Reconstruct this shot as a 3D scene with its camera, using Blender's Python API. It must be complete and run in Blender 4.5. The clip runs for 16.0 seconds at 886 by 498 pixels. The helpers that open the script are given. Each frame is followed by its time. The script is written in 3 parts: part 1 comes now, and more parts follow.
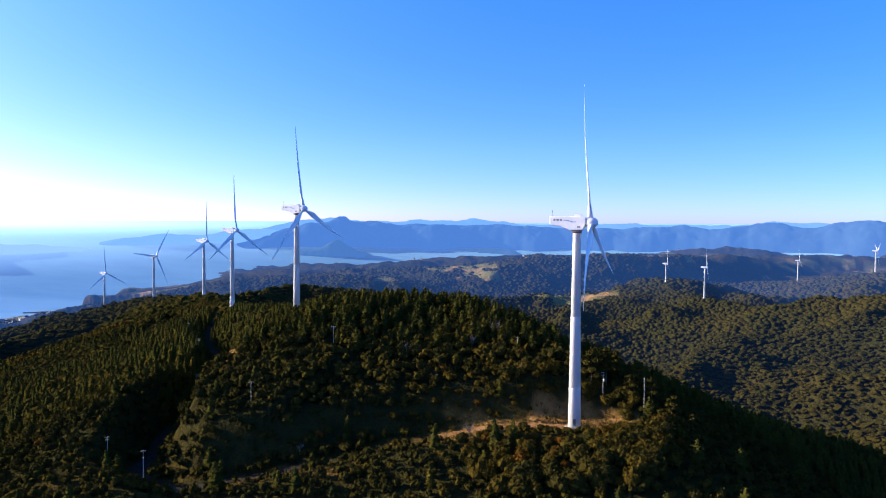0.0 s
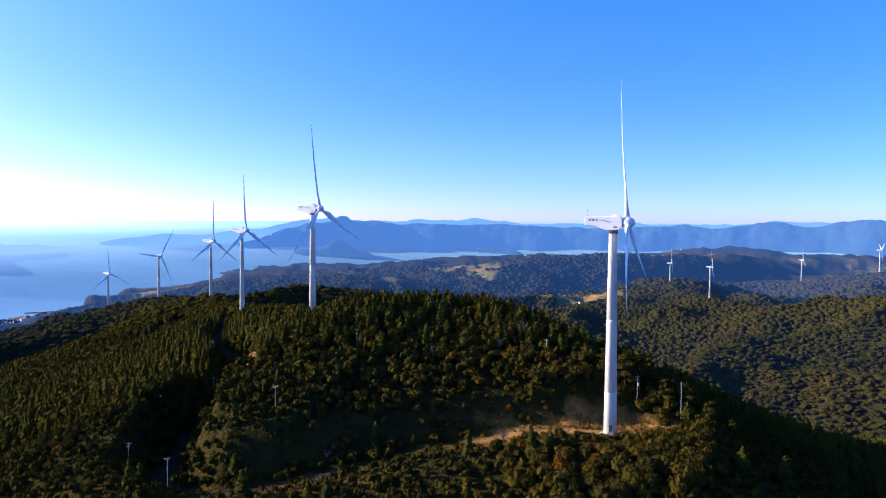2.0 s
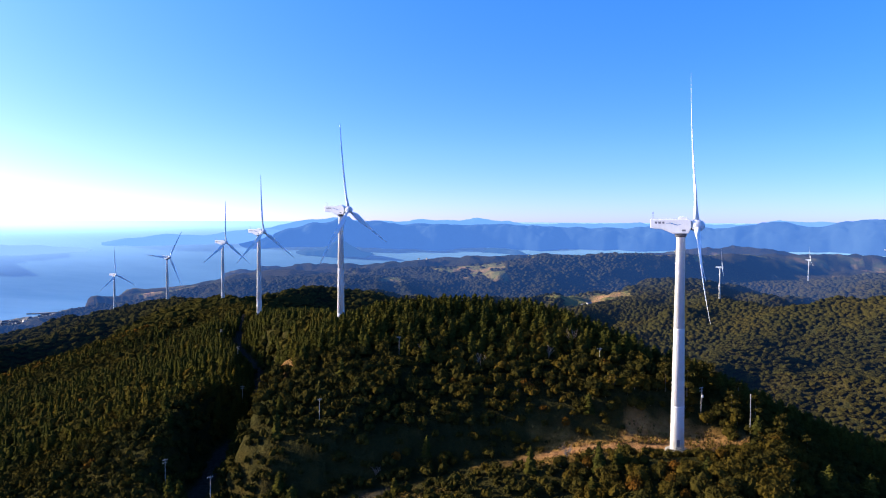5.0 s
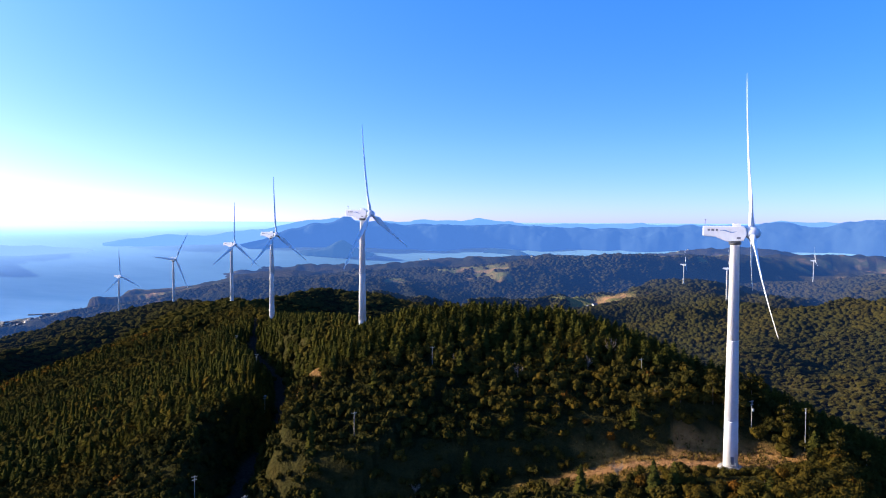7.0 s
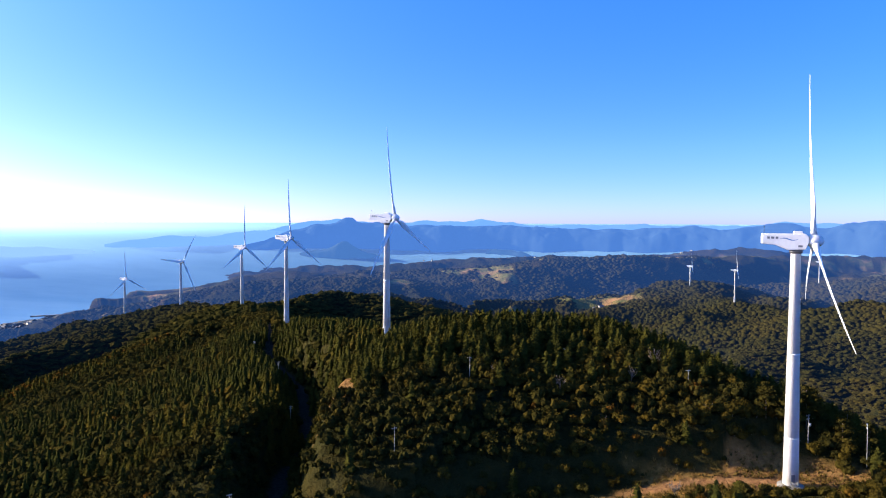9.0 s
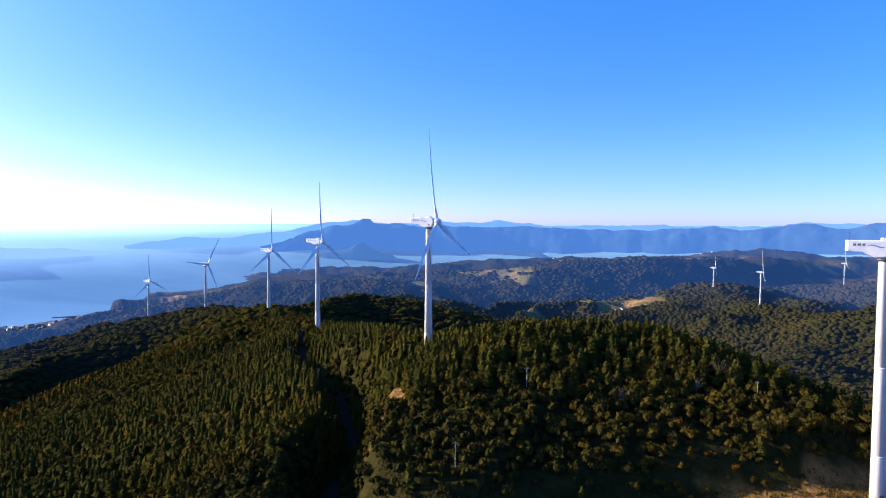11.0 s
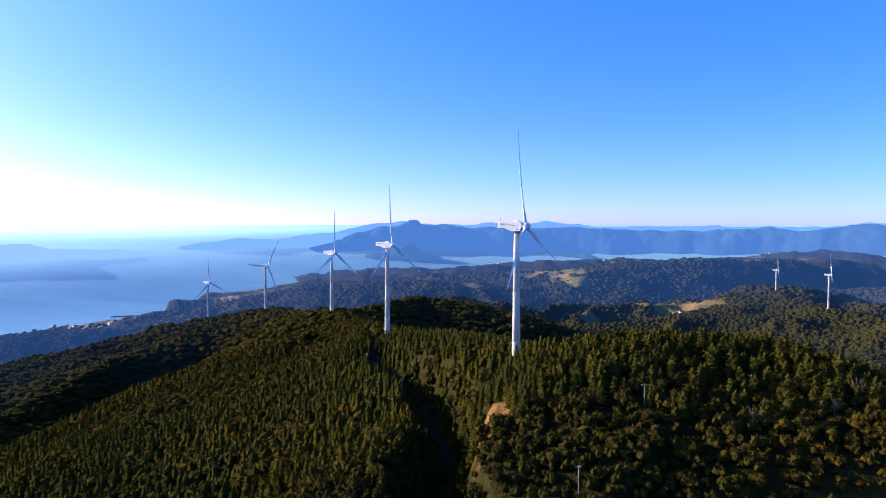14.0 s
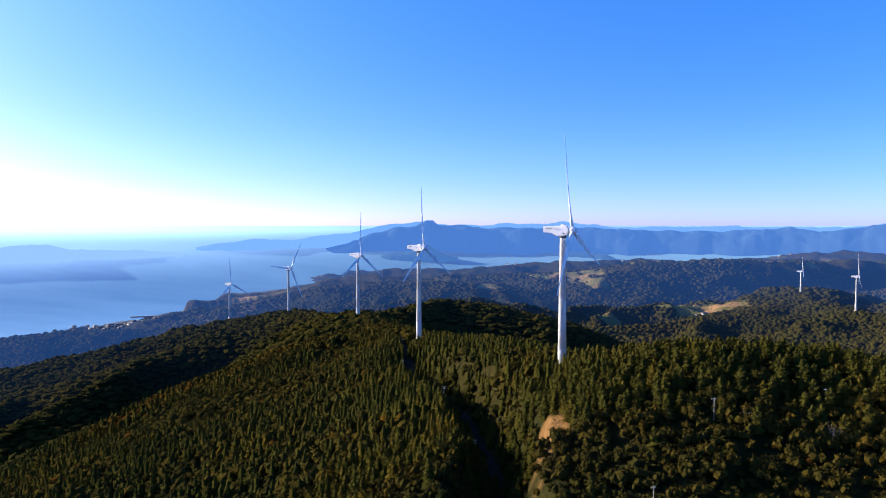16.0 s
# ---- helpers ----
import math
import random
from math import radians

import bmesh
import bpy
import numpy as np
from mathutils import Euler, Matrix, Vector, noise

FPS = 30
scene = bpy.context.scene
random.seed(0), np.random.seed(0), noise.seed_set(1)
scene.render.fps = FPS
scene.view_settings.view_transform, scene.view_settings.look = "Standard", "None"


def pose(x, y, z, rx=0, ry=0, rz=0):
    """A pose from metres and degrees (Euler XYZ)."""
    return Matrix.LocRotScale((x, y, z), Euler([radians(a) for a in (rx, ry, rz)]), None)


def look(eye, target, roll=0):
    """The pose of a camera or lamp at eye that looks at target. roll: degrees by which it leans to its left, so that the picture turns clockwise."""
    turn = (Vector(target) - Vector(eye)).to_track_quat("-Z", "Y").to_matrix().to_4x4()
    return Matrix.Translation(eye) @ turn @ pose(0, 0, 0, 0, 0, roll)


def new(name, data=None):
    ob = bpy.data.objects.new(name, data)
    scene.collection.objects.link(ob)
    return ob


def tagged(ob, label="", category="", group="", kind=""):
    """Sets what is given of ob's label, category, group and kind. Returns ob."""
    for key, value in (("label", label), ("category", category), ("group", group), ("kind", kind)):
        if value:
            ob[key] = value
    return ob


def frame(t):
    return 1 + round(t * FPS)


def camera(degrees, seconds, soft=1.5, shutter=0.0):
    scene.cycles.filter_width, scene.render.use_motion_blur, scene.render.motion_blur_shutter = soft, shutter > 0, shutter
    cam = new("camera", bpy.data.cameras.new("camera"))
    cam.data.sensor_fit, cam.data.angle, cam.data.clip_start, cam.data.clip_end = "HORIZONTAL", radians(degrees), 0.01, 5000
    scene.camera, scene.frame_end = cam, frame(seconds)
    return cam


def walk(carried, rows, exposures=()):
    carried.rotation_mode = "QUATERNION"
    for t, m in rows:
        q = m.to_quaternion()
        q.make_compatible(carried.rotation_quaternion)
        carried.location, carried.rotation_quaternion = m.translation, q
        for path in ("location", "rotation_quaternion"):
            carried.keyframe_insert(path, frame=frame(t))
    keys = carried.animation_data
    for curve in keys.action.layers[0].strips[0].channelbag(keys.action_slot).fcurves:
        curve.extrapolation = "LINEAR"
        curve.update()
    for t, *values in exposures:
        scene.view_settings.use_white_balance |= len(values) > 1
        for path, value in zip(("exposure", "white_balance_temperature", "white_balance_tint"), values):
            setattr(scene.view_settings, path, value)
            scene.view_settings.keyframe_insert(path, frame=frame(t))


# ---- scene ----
cam = camera(64.3, 16.0, soft=1.1)
METRES, EYE = 126.0, 410.0
ROWS = [
    (0.0, 0.0, 0.0, 0.0, 0.01, -2.2, -0.37),
    (0.5, -0.0203, 0.0127, 0.0003, -0.0, -2.22, -0.37),
    (1.0, -0.0411, 0.0262, 0.0003, -0.01, -2.22, -0.35),
    (1.5, -0.0626, 0.0404, 0.0009, -0.02, -2.23, -0.34),
    (2.0, -0.0846, 0.0557, 0.0008, -0.03, -2.23, -0.32),
    (2.5, -0.1072, 0.0719, 0.0012, -0.03, -2.23, -0.3),
    (3.0, -0.1299, 0.0884, 0.0019, -0.04, -2.25, -0.3),
    (3.5, -0.1532, 0.1057, 0.0024, -0.04, -2.24, -0.29),
    (4.0, -0.1767, 0.1236, 0.0034, -0.04, -2.24, -0.28),
    (6.5, -0.303, 0.2174, 0.0198, -0.08, -2.25, -0.26),
    (7.0, -0.3286, 0.236, 0.0242, -0.08, -2.24, -0.27),
    (7.5, -0.355, 0.2543, 0.0282, -0.09, -2.23, -0.27),
    (8.0, -0.3814, 0.2727, 0.032, -0.1, -2.22, -0.25),
    (10.5, -0.5191, 0.358, 0.0487, 0.4, -2.13, -0.19),
    (11.0, -0.5476, 0.3752, 0.0512, 1.14, -2.12, -0.15),
    (11.5, -0.5759, 0.3929, 0.0527, 1.85, -2.11, -0.13),
    (12.0, -0.6045, 0.4101, 0.0549, 2.6, -2.11, -0.1),
    (12.5, -0.6331, 0.4271, 0.0568, 3.13, -2.08, -0.1),
    (13.0, -0.662, 0.4438, 0.0593, 3.75, -2.08, -0.07),
    (13.5, -0.6908, 0.4602, 0.0619, 4.27, -2.07, -0.05),
    (14.0, -0.7199, 0.4761, 0.0649, 4.72, -2.07, -0.04),
    (14.5, -0.7489, 0.4924, 0.0679, 5.24, -2.06, -0.03),
    (15.0, -0.778, 0.5083, 0.0718, 5.69, -2.06, -0.01),
    (15.5, -0.8069, 0.5234, 0.0759, 5.81, -2.05, 0.01),
    (16.0, -0.8364, 0.5381, 0.0798, 5.85, -2.05, 0.01),
]
walk(cam, [(t, pose(METRES * x, METRES * y, EYE + METRES * z, 90 + pitch, roll, yaw)) for t, x, y, z, yaw, pitch, roll in ROWS], ((0.0, 1.35), (10.5, 1.34), (16.0, 1.24)))

# ---- daylight ----
SUN_FROM = Vector((-0.985, 0.174, 0)).normalized()
SUN_UP = 17.0
world = bpy.data.worlds.new("sky")
scene.world = world
world.use_nodes = True
wn = world.node_tree.nodes
sky = wn.new("ShaderNodeTexSky")
sky.sky_type, sky.sun_disc = "NISHITA", False
sky.sun_elevation = radians(SUN_UP)
sky.sun_rotation = math.atan2(SUN_FROM.x, SUN_FROM.y)
sky.altitude, sky.air_density, sky.dust_density, sky.ozone_density = 0, 0.3, 0.45, 1.0
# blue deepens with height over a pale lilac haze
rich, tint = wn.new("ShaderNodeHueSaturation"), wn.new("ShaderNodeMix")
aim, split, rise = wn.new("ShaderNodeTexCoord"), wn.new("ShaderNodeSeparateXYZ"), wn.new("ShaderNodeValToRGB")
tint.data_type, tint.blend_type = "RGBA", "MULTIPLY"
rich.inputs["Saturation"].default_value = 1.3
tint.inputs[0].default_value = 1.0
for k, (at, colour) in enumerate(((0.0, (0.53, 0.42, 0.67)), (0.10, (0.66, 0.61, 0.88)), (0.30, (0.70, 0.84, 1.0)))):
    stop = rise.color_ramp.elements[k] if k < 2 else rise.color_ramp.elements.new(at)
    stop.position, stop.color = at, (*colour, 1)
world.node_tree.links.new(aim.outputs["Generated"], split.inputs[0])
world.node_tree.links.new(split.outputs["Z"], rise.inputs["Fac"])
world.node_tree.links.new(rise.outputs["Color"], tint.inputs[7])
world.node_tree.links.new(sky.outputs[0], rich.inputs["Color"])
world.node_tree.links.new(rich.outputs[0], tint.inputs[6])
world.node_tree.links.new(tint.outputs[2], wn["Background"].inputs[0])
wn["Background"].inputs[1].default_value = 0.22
sun_data = bpy.data.lights.new("sun", "SUN")
sun_data.energy, sun_data.angle, sun_data.color = 4.6, radians(0.53), (1.0, 0.84, 0.62)
sun = new("sun", sun_data)
to_sun = Vector((SUN_FROM.x * math.cos(radians(SUN_UP)), SUN_FROM.y * math.cos(radians(SUN_UP)), math.sin(radians(SUN_UP))))
sun.matrix_world = look((0, 0, 900), Vector((0, 0, 900)) - to_sun)


# ---- ground plan ----
def hash01(i, j, seed):
    n = (i.astype(np.int64) * 374761393 + j.astype(np.int64) * 668265263 + seed * 974634777) & 0x7FFFFFFF
    n = ((n ^ (n >> 13)) * 1274126177) & 0x7FFFFFFF
    return ((n ^ (n >> 16)) & 0xFFFFF) / 1048575.0


def value_noise(x, y, seed):
    i, j = np.floor(x), np.floor(y)
    u, v = x - i, y - j
    u, v = u * u * (3 - 2 * u), v * v * (3 - 2 * v)
    a, b = hash01(i, j, seed), hash01(i + 1, j, seed)
    c, d = hash01(i, j + 1, seed), hash01(i + 1, j + 1, seed)
    return 2 * (a + (b - a) * u + (c - a) * v + (a - b - c + d) * u * v) - 1


def fbm(x, y, size, octaves=4, seed=0):
    total, amp, x, y = 0, 1.0, x / size, y / size
    for k in range(octaves):
        total = total + amp * value_noise(x, y, seed + k)
        x, y, amp = (x * 0.8 - y * 0.6) * 2.03, (x * 0.6 + y * 0.8) * 2.03, amp * 0.5
    return total


def along(x, y, line):
    """Distance to a polyline, height of its nearest point, and the side (left of it negative)."""
    best = np.full(x.shape, 1e9)
    high, side = np.zeros(x.shape), np.ones(x.shape)
    for (ax, ay, az), (bx, by, bz) in zip(line, line[1:]):
        dx, dy = bx - ax, by - ay
        s = np.clip(((x - ax) * dx + (y - ay) * dy) / (dx * dx + dy * dy), 0, 1)
        d = np.hypot(x - ax - s * dx, y - ay - s * dy)
        near = d < best
        best = np.where(near, d, best)
        high = np.where(near, az + s * (bz - az), high)
        side = np.where(near, np.sign((x - ax) * dy - (y - ay) * dx), side)
    return best, high, side


# crest lines (x, y, height), the fall to the left and to the right of them, and their roundness
RIDGES = [
    ([(170, -150, 296), (88, 100, 314), (52, 236, 341), (36, 285, 350), (4, 330, 364), (-37, 346, 365), (-60, 380, 356), (-83, 405, 348), (-177, 593, 333), (-270, 796, 318), (-421, 1025, 289), (-596, 1237, 247), (-800, 1480, 160), (-1000, 1800, 40)], 0.33, 0.62, 22),
    ([(4, 330, 360), (-45, 318, 364), (-70, 306, 356), (-95, 300, 342)], 0.5, 0.5, 22),
    ([(20, 312, 358), (46, 283, 354), (80, 300, 339), (115, 317, 324), (138, 327, 315), (160, 337, 308), (210, 357, 294), (300, 420, 242)], 0.6, 0.5, 14),
    ([(-60, 390, 348), (-100, 428, 346), (-150, 385, 322)], 0.35, 0.35, 25),
    ([(-96, 232, 310), (-40, 222, 317), (5, 222, 322), (45, 232, 337)], 0.5, 0.5, 18),
    ([(-120, 500, 334), (-200, 470, 304), (-290, 440, 280), (-325, 390, 268), (-345, 270, 250), (-380, 100, 210)], 0.4, 0.5, 40),
    ([(-270, 800, 314), (-228, 900, 318), (-199, 955, 320), (-130, 952, 311), (-94, 950, 302), (-45, 945, 292), (4, 940, 279), (40, 935, 262), (110, 940, 215)], 0.45, 0.45, 35),
    ([(-240, 740, 314), (-330, 660, 292), (-387, 603, 277), (-425, 560, 254), (-420, 480, 238), (-400, 350, 195)], 0.34, 0.75, 22),
    ([(-421, 1025, 288), (-560, 930, 242), (-800, 850, 180), (-1100, 760, 90)], 0.36, 0.4, 50),
    ([(-596, 1237, 245), (-690, 1205, 226), (-785, 1163, 206), (-905, 1092, 184), (-1200, 950, 110)], 0.3, 0.4, 40),
    ([(60, 1700, 176), (258, 1710, 194), (440, 1740, 214), (560, 1850, 228), (645, 1920, 252), (720, 2050, 222)], 0.3, 0.3, 30),
    ([(645, 1920, 246), (605, 1800, 234), (600, 1700, 234), (594, 1595, 240), (640, 1450, 236), (760, 1400, 248)], 0.28, 0.28, 50),
    ([(1700, 700, 300), (1350, 1250, 265), (1300, 1700, 250), (1327, 2159, 261), (1194, 2366, 219), (1000, 2600, 180)], 0.30, 0.30, 80),
    ([(1700, 1100, 318), (1200, 1200, 293), (880, 1260, 277), (700, 1290, 260), (560, 1330, 226), (440, 1420, 170)], 0.25, 0.25, 60),
    ([(-250, 2650, 225), (0, 2560, 250), (240, 2520, 274), (560, 2560, 286), (900, 2720, 282), (1250, 3000, 268), (1900, 3300, 250), (2600, 3400, 240)], 0.12, 0.5, 60),
    ([(-480, 3700, 190), (-240, 3600, 212), (220, 3650, 225), (600, 3700, 235), (1000, 3900, 250), (1500, 4100, 255), (2200, 4200, 245)], 0.2, 0.2, 200),
    ([(-1000, 2500, 150), (-700, 2450, 205), (-400, 2400, 228), (-160, 2380, 222), (20, 2280, 180), (150, 2220, 140)], 0.25, 0.36, 80),
    ([(-1770, 3330, 40), (-1560, 3330, 78), (-1240, 3330, 108), (-950, 3250, 165), (-700, 3200, 190)], 0.26, 0.34, 60),
    ([(-1680, 2230, 46), (-1490, 2330, 56), (-1460, 2470, 38)], 0.25, 0.25, 70),
]
ROAD = [(-195, 612, 332), (-168, 498, 325), (-130, 413, 325), (-110, 330, 322), (-112, 285, 323), (-109, 247, 320), (-88, 227, 322), (-52, 232, 327), (-15, 239, 334), (18, 243, 339), (44, 240, 340)]
PAD = (47.0, 240.0, 340.0)


def coast(x, y):
    """Metres inland from the shore; negative at sea."""
    west = x - np.minimum(-1980 + (y - 2400) * 0.4, -1640)
    north = 7000 + 0.28 * x + 500 * np.sin(x / 800.0) + 260 * np.sin(x / 310.0 + 1) - y
    return np.minimum(west, north) + 160 * fbm(x, y, 420, 3, 50)


def height(x, y):
    x, y = np.asarray(x, float), np.asarray(y, float)
    inland = coast(x, y)
    rise = 35 + 145 * np.clip((x + 1050) / 750, 0, 1)
    base = 10 + rise * np.clip((inland - 330) / 1400, 0, 1) * (1 - 0.7 * np.clip((y - 3300) / 1600, 0, 1)) + 22 * fbm(x, y, 600, 3, 7) * np.clip(inland / 900, 0.1, 1)
    near_valley = np.exp(-(((x - 380) / 260) ** 2 + ((y - 800) / 420) ** 2))
    base = base - 95 * near_valley - 110 * np.exp(-(((x - 450) / 800) ** 2 + ((y - 2200) / 180) ** 2)) - 60 * np.exp(-(((x - 130) / 260) ** 2 + ((y - 1250) / 420) ** 2))
    total, k = np.exp(base / 9.0 - 40), 9.0
    lowest = np.full(x.shape, 1e9)
    for line, left, right, round_ in RIDGES:
        d, z, side = along(x, y, line)
        lowest = np.minimum(lowest, d)
        fall = np.where(side < 0, left, right)
        total = total + np.exp((z - fall * (np.sqrt(d * d + round_ * round_) - round_)) / k - 40)
    h = k * (np.log(total) + 40)
    reach = np.clip(lowest / 120, 0, 1)
    far = np.clip((np.hypot(x, y) - 500) / 500, 0, 1)
    h = h + reach * (fbm(x, y, 120, 4, 3) * 7 + (0.4 - np.abs(fbm(x, y, 210, 3, 11))) * 60 * far * (1 - 0.75 * np.clip((np.hypot(x, y) - 2000) / 500, 0, 1)))
    h = h + far * np.clip(np.hypot(x, y) / 3000 - 0.6, 0, 1) * fbm(x, y, 420, 4, 21) * 27
    h = h + reach * far * fbm(x, y, 75, 3, 19) * 6
    # the track and the turbine's pad are cut level
    d, z, side = along(x, y, ROAD)
    mix = np.clip((d - 4.0) / 14.0, 0, 1)
    mix = mix * mix * (3 - 2 * mix)
    h = z + (h - z) * mix
    d = np.hypot((x - PAD[0]) / 1.25, y - PAD[1])
    mix = np.clip((d - 9) / 16.0, 0, 1)
    h = PAD[2] + (h - PAD[2]) * mix * mix * (3 - 2 * mix)
    return h * np.clip(inland / 160, 0, 1) - 12 * np.clip(-inland / 100 + 0.4, 0, 1)

# ---- materials ----
class Paint:
    """A node material built up step by step."""

    def __init__(self, name, rough=0.8, metal=0.0):
        self.mat = bpy.data.materials.new(name)
        self.mat.use_nodes = True
        self.tree = self.mat.node_tree
        self.bsdf = self.tree.nodes["Principled BSDF"]
        self.bsdf.inputs["Roughness"].default_value = rough
        self.bsdf.inputs["Metallic"].default_value = metal
        self.pos = self.node("ShaderNodeNewGeometry").outputs["Position"]

    def node(self, kind, **sets):
        n = self.tree.nodes.new(kind)
        for key, value in sets.items():
            n.inputs[key].default_value = value
        return n

    def link(self, a, b):
        self.tree.links.new(a, b)

    def noise(self, scale, detail=4.0, rough=0.55, local=False, stretch=None):
        n = self.node("ShaderNodeTexNoise", Scale=scale, Detail=detail, Roughness=rough)
        source = self.node("ShaderNodeTexCoord").outputs["Object"] if local else self.pos
        if stretch:
            m = self.node("ShaderNodeMapping")
            m.inputs["Scale"].default_value = stretch
            self.link(source, m.inputs["Vector"])
            source = m.outputs["Vector"]
        self.link(source, n.inputs["Vector"])
        return n.outputs["Fac"]

    def ramp(self, fac, *stops):
        n = self.node("ShaderNodeValToRGB")
        for k, (at, colour) in enumerate(stops):
            e = n.color_ramp.elements[k] if k < 2 else n.color_ramp.elements.new(at)
            e.position, e.color = at, (*colour, 1)
        self.link(fac, n.inputs["Fac"])
        return n.outputs["Color"]

    def mix(self, fac, a, b, how="MIX"):
        n = self.tree.nodes.new("ShaderNodeMix")
        n.data_type, n.blend_type = "RGBA", how
        for value, slot in ((fac, 0), (a, 6), (b, 7)):
            if isinstance(value, (int, float)):
                n.inputs[slot].default_value = value
            elif isinstance(value, tuple):
                n.inputs[slot].default_value = (*value, 1)
            else:
                self.link(value, n.inputs[slot])
        return n.outputs[2]

    def attribute(self, name):
        n = self.tree.nodes.new("ShaderNodeAttribute")
        n.attribute_name = name
        return n.outputs["Fac"]

    def colour(self, socket):
        self.link(socket, self.bsdf.inputs["Base Color"])
        return self

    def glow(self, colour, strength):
        """Paints the far distance's haze in as emission."""
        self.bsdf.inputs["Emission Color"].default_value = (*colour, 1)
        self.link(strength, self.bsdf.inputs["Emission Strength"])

    def bump(self, height_socket, strength, distance):
        n = self.node("ShaderNodeBump", Strength=strength, Distance=distance)
        self.link(height_socket, n.inputs["Height"])
        self.link(n.outputs["Normal"], self.bsdf.inputs["Normal"])
        return self


HAZE_GLOW = (0.08, 0.28, 1.0)


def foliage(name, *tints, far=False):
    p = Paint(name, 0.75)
    # far leaves are the same leaves with painted haze as emission
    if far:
        p.glow(HAZE_GLOW, p.attribute("air"))
    p.bsdf.inputs["Specular IOR Level"].default_value = 0.0
    tone = p.ramp(p.attribute("tint"), *tints)
    tone = p.mix(0.55, tone, p.ramp(p.noise(0.9, 5), (0.3, (0.3, 0.3, 0.3)), (0.75, (1.0, 1.0, 0.9))), "MULTIPLY")
    p.colour(p.mix(0.35, tone, p.ramp(p.noise(0.02, 3), (0.35, (0.7, 0.75, 0.6)), (0.65, (1.0, 0.9, 0.6))), "MULTIPLY"))
    return p.bump(p.noise(2.2, 4), 0.7, 0.5).mat


LEAF = foliage("broad_leaves", (0.0, (0.034, 0.033, 0.010)), (0.45, (0.048, 0.040, 0.010)), (0.8, (0.068, 0.050, 0.010)), (0.93, (0.080, 0.053, 0.010)), (1.0, (0.115, 0.052, 0.010)))
FAR_LEAF = foliage("hazed_distant_leaves", (0.0, (0.034, 0.033, 0.010)), (0.45, (0.048, 0.040, 0.010)), (0.8, (0.068, 0.050, 0.010)), (0.93, (0.080, 0.053, 0.010)), (1.0, (0.115, 0.052, 0.010)), far=True)
NEEDLE = foliage("conifer_needles", (0.0, (0.040, 0.043, 0.011)), (0.6, (0.060, 0.056, 0.012)), (1.0, (0.090, 0.068, 0.012)))
DRY = foliage("dry_grass_blades", (0.0, (0.09, 0.065, 0.018)), (0.5, (0.19, 0.125, 0.036)), (1.0, (0.30, 0.20, 0.07)))


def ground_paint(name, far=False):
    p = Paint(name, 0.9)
    # far ground is the same ground with the haze emission
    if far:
        p.glow(HAZE_GLOW, p.attribute("air"))
    p.bsdf.inputs["Specular IOR Level"].default_value = 0.0
    woods = p.ramp(p.noise(0.13, 5, 0.65), (0.32, (0.024, 0.026, 0.012)), (0.5, (0.034, 0.033, 0.014)), (0.7, (0.046, 0.040, 0.015)))
    broad = p.ramp(p.noise(0.006, 4), (0.4, (0.75, 0.8, 0.7)), (0.62, (1.25, 1.05, 0.8)))
    woods = p.mix(1.0, woods, broad, "MULTIPLY")
    grass = p.ramp(p.noise(0.5, 6, 0.7), (0.3, (0.10, 0.06, 0.018)), (0.5, (0.21, 0.12, 0.034)), (0.72, (0.29, 0.175, 0.058)))
    earth = p.ramp(p.noise(0.35, 6, 0.65), (0.3, (0.19, 0.095, 0.042)), (0.55, (0.33, 0.17, 0.075)), (0.75, (0.42, 0.25, 0.12)))
    field = p.ramp(p.noise(0.012, 5, 0.6), (0.35, (0.20, 0.15, 0.05)), (0.5, (0.10, 0.105, 0.032)), (0.66, (0.32, 0.18, 0.08)))
    tone = p.mix(p.attribute("grass"), woods, grass)
    tone = p.mix(p.attribute("earth"), tone, earth)
    tone = p.mix(p.attribute("asphalt"), tone, p.ramp(p.noise(0.8, 4), (0.35, (0.025, 0.024, 0.022)), (0.7, (0.045, 0.042, 0.036))))
    p.colour(p.mix(p.attribute("field"), tone, field))
    return p.bump(p.noise(0.16, 6, 0.7), 1.0, 4.0).mat


def plain(name, base, rough, metal=0.0, dirt=0.15, size=0.6):
    p = Paint(name, rough, metal)
    dark = tuple(c * (1 - dirt * 2) for c in base)
    tone = p.ramp(p.noise(size, 5, 0.6, True), (0.3, dark), (0.55, base), (0.8, tuple(min(1, c * 1.05) for c in base)))
    streak = p.ramp(p.noise(1.0, 4, 0.6, True, (1.6, 1.6, 0.05)), (0.3, (1 - dirt, 1 - dirt, 1 - dirt)), (0.6, (1, 1, 1)))
    p.colour(p.mix(1.0, tone, streak, "MULTIPLY"))
    return p.bump(p.noise(6.0, 3, 0.5, True), 0.08, 0.02).mat


GROUND = ground_paint("wooded_ground")
FAR_GROUND = ground_paint("hazed_wooded_ground", True)
WHITE = plain("white_tower_paint", (0.80, 0.80, 0.80), 0.38, 0, 0.04)
BLADE = plain("pale_grey_blade_coat", (0.74, 0.76, 0.78), 0.35, 0, 0.04)
DARK = plain("dark_grey_metal", (0.10, 0.10, 0.11), 0.5, 0.6, 0.1)
STEEL = plain("galvanised_steel", (0.30, 0.31, 0.32), 0.55, 0.5, 0.12)
CONCRETE = plain("weathered_concrete", (0.30, 0.285, 0.26), 0.85, 0, 0.12, 0.4)
PORCELAIN = plain("glazed_porcelain", (0.5, 0.5, 0.49), 0.2, 0, 0.05)
LOGO_BLUE = plain("blue_livery_paint", (0.10, 0.24, 0.50), 0.4, 0, 0.05)
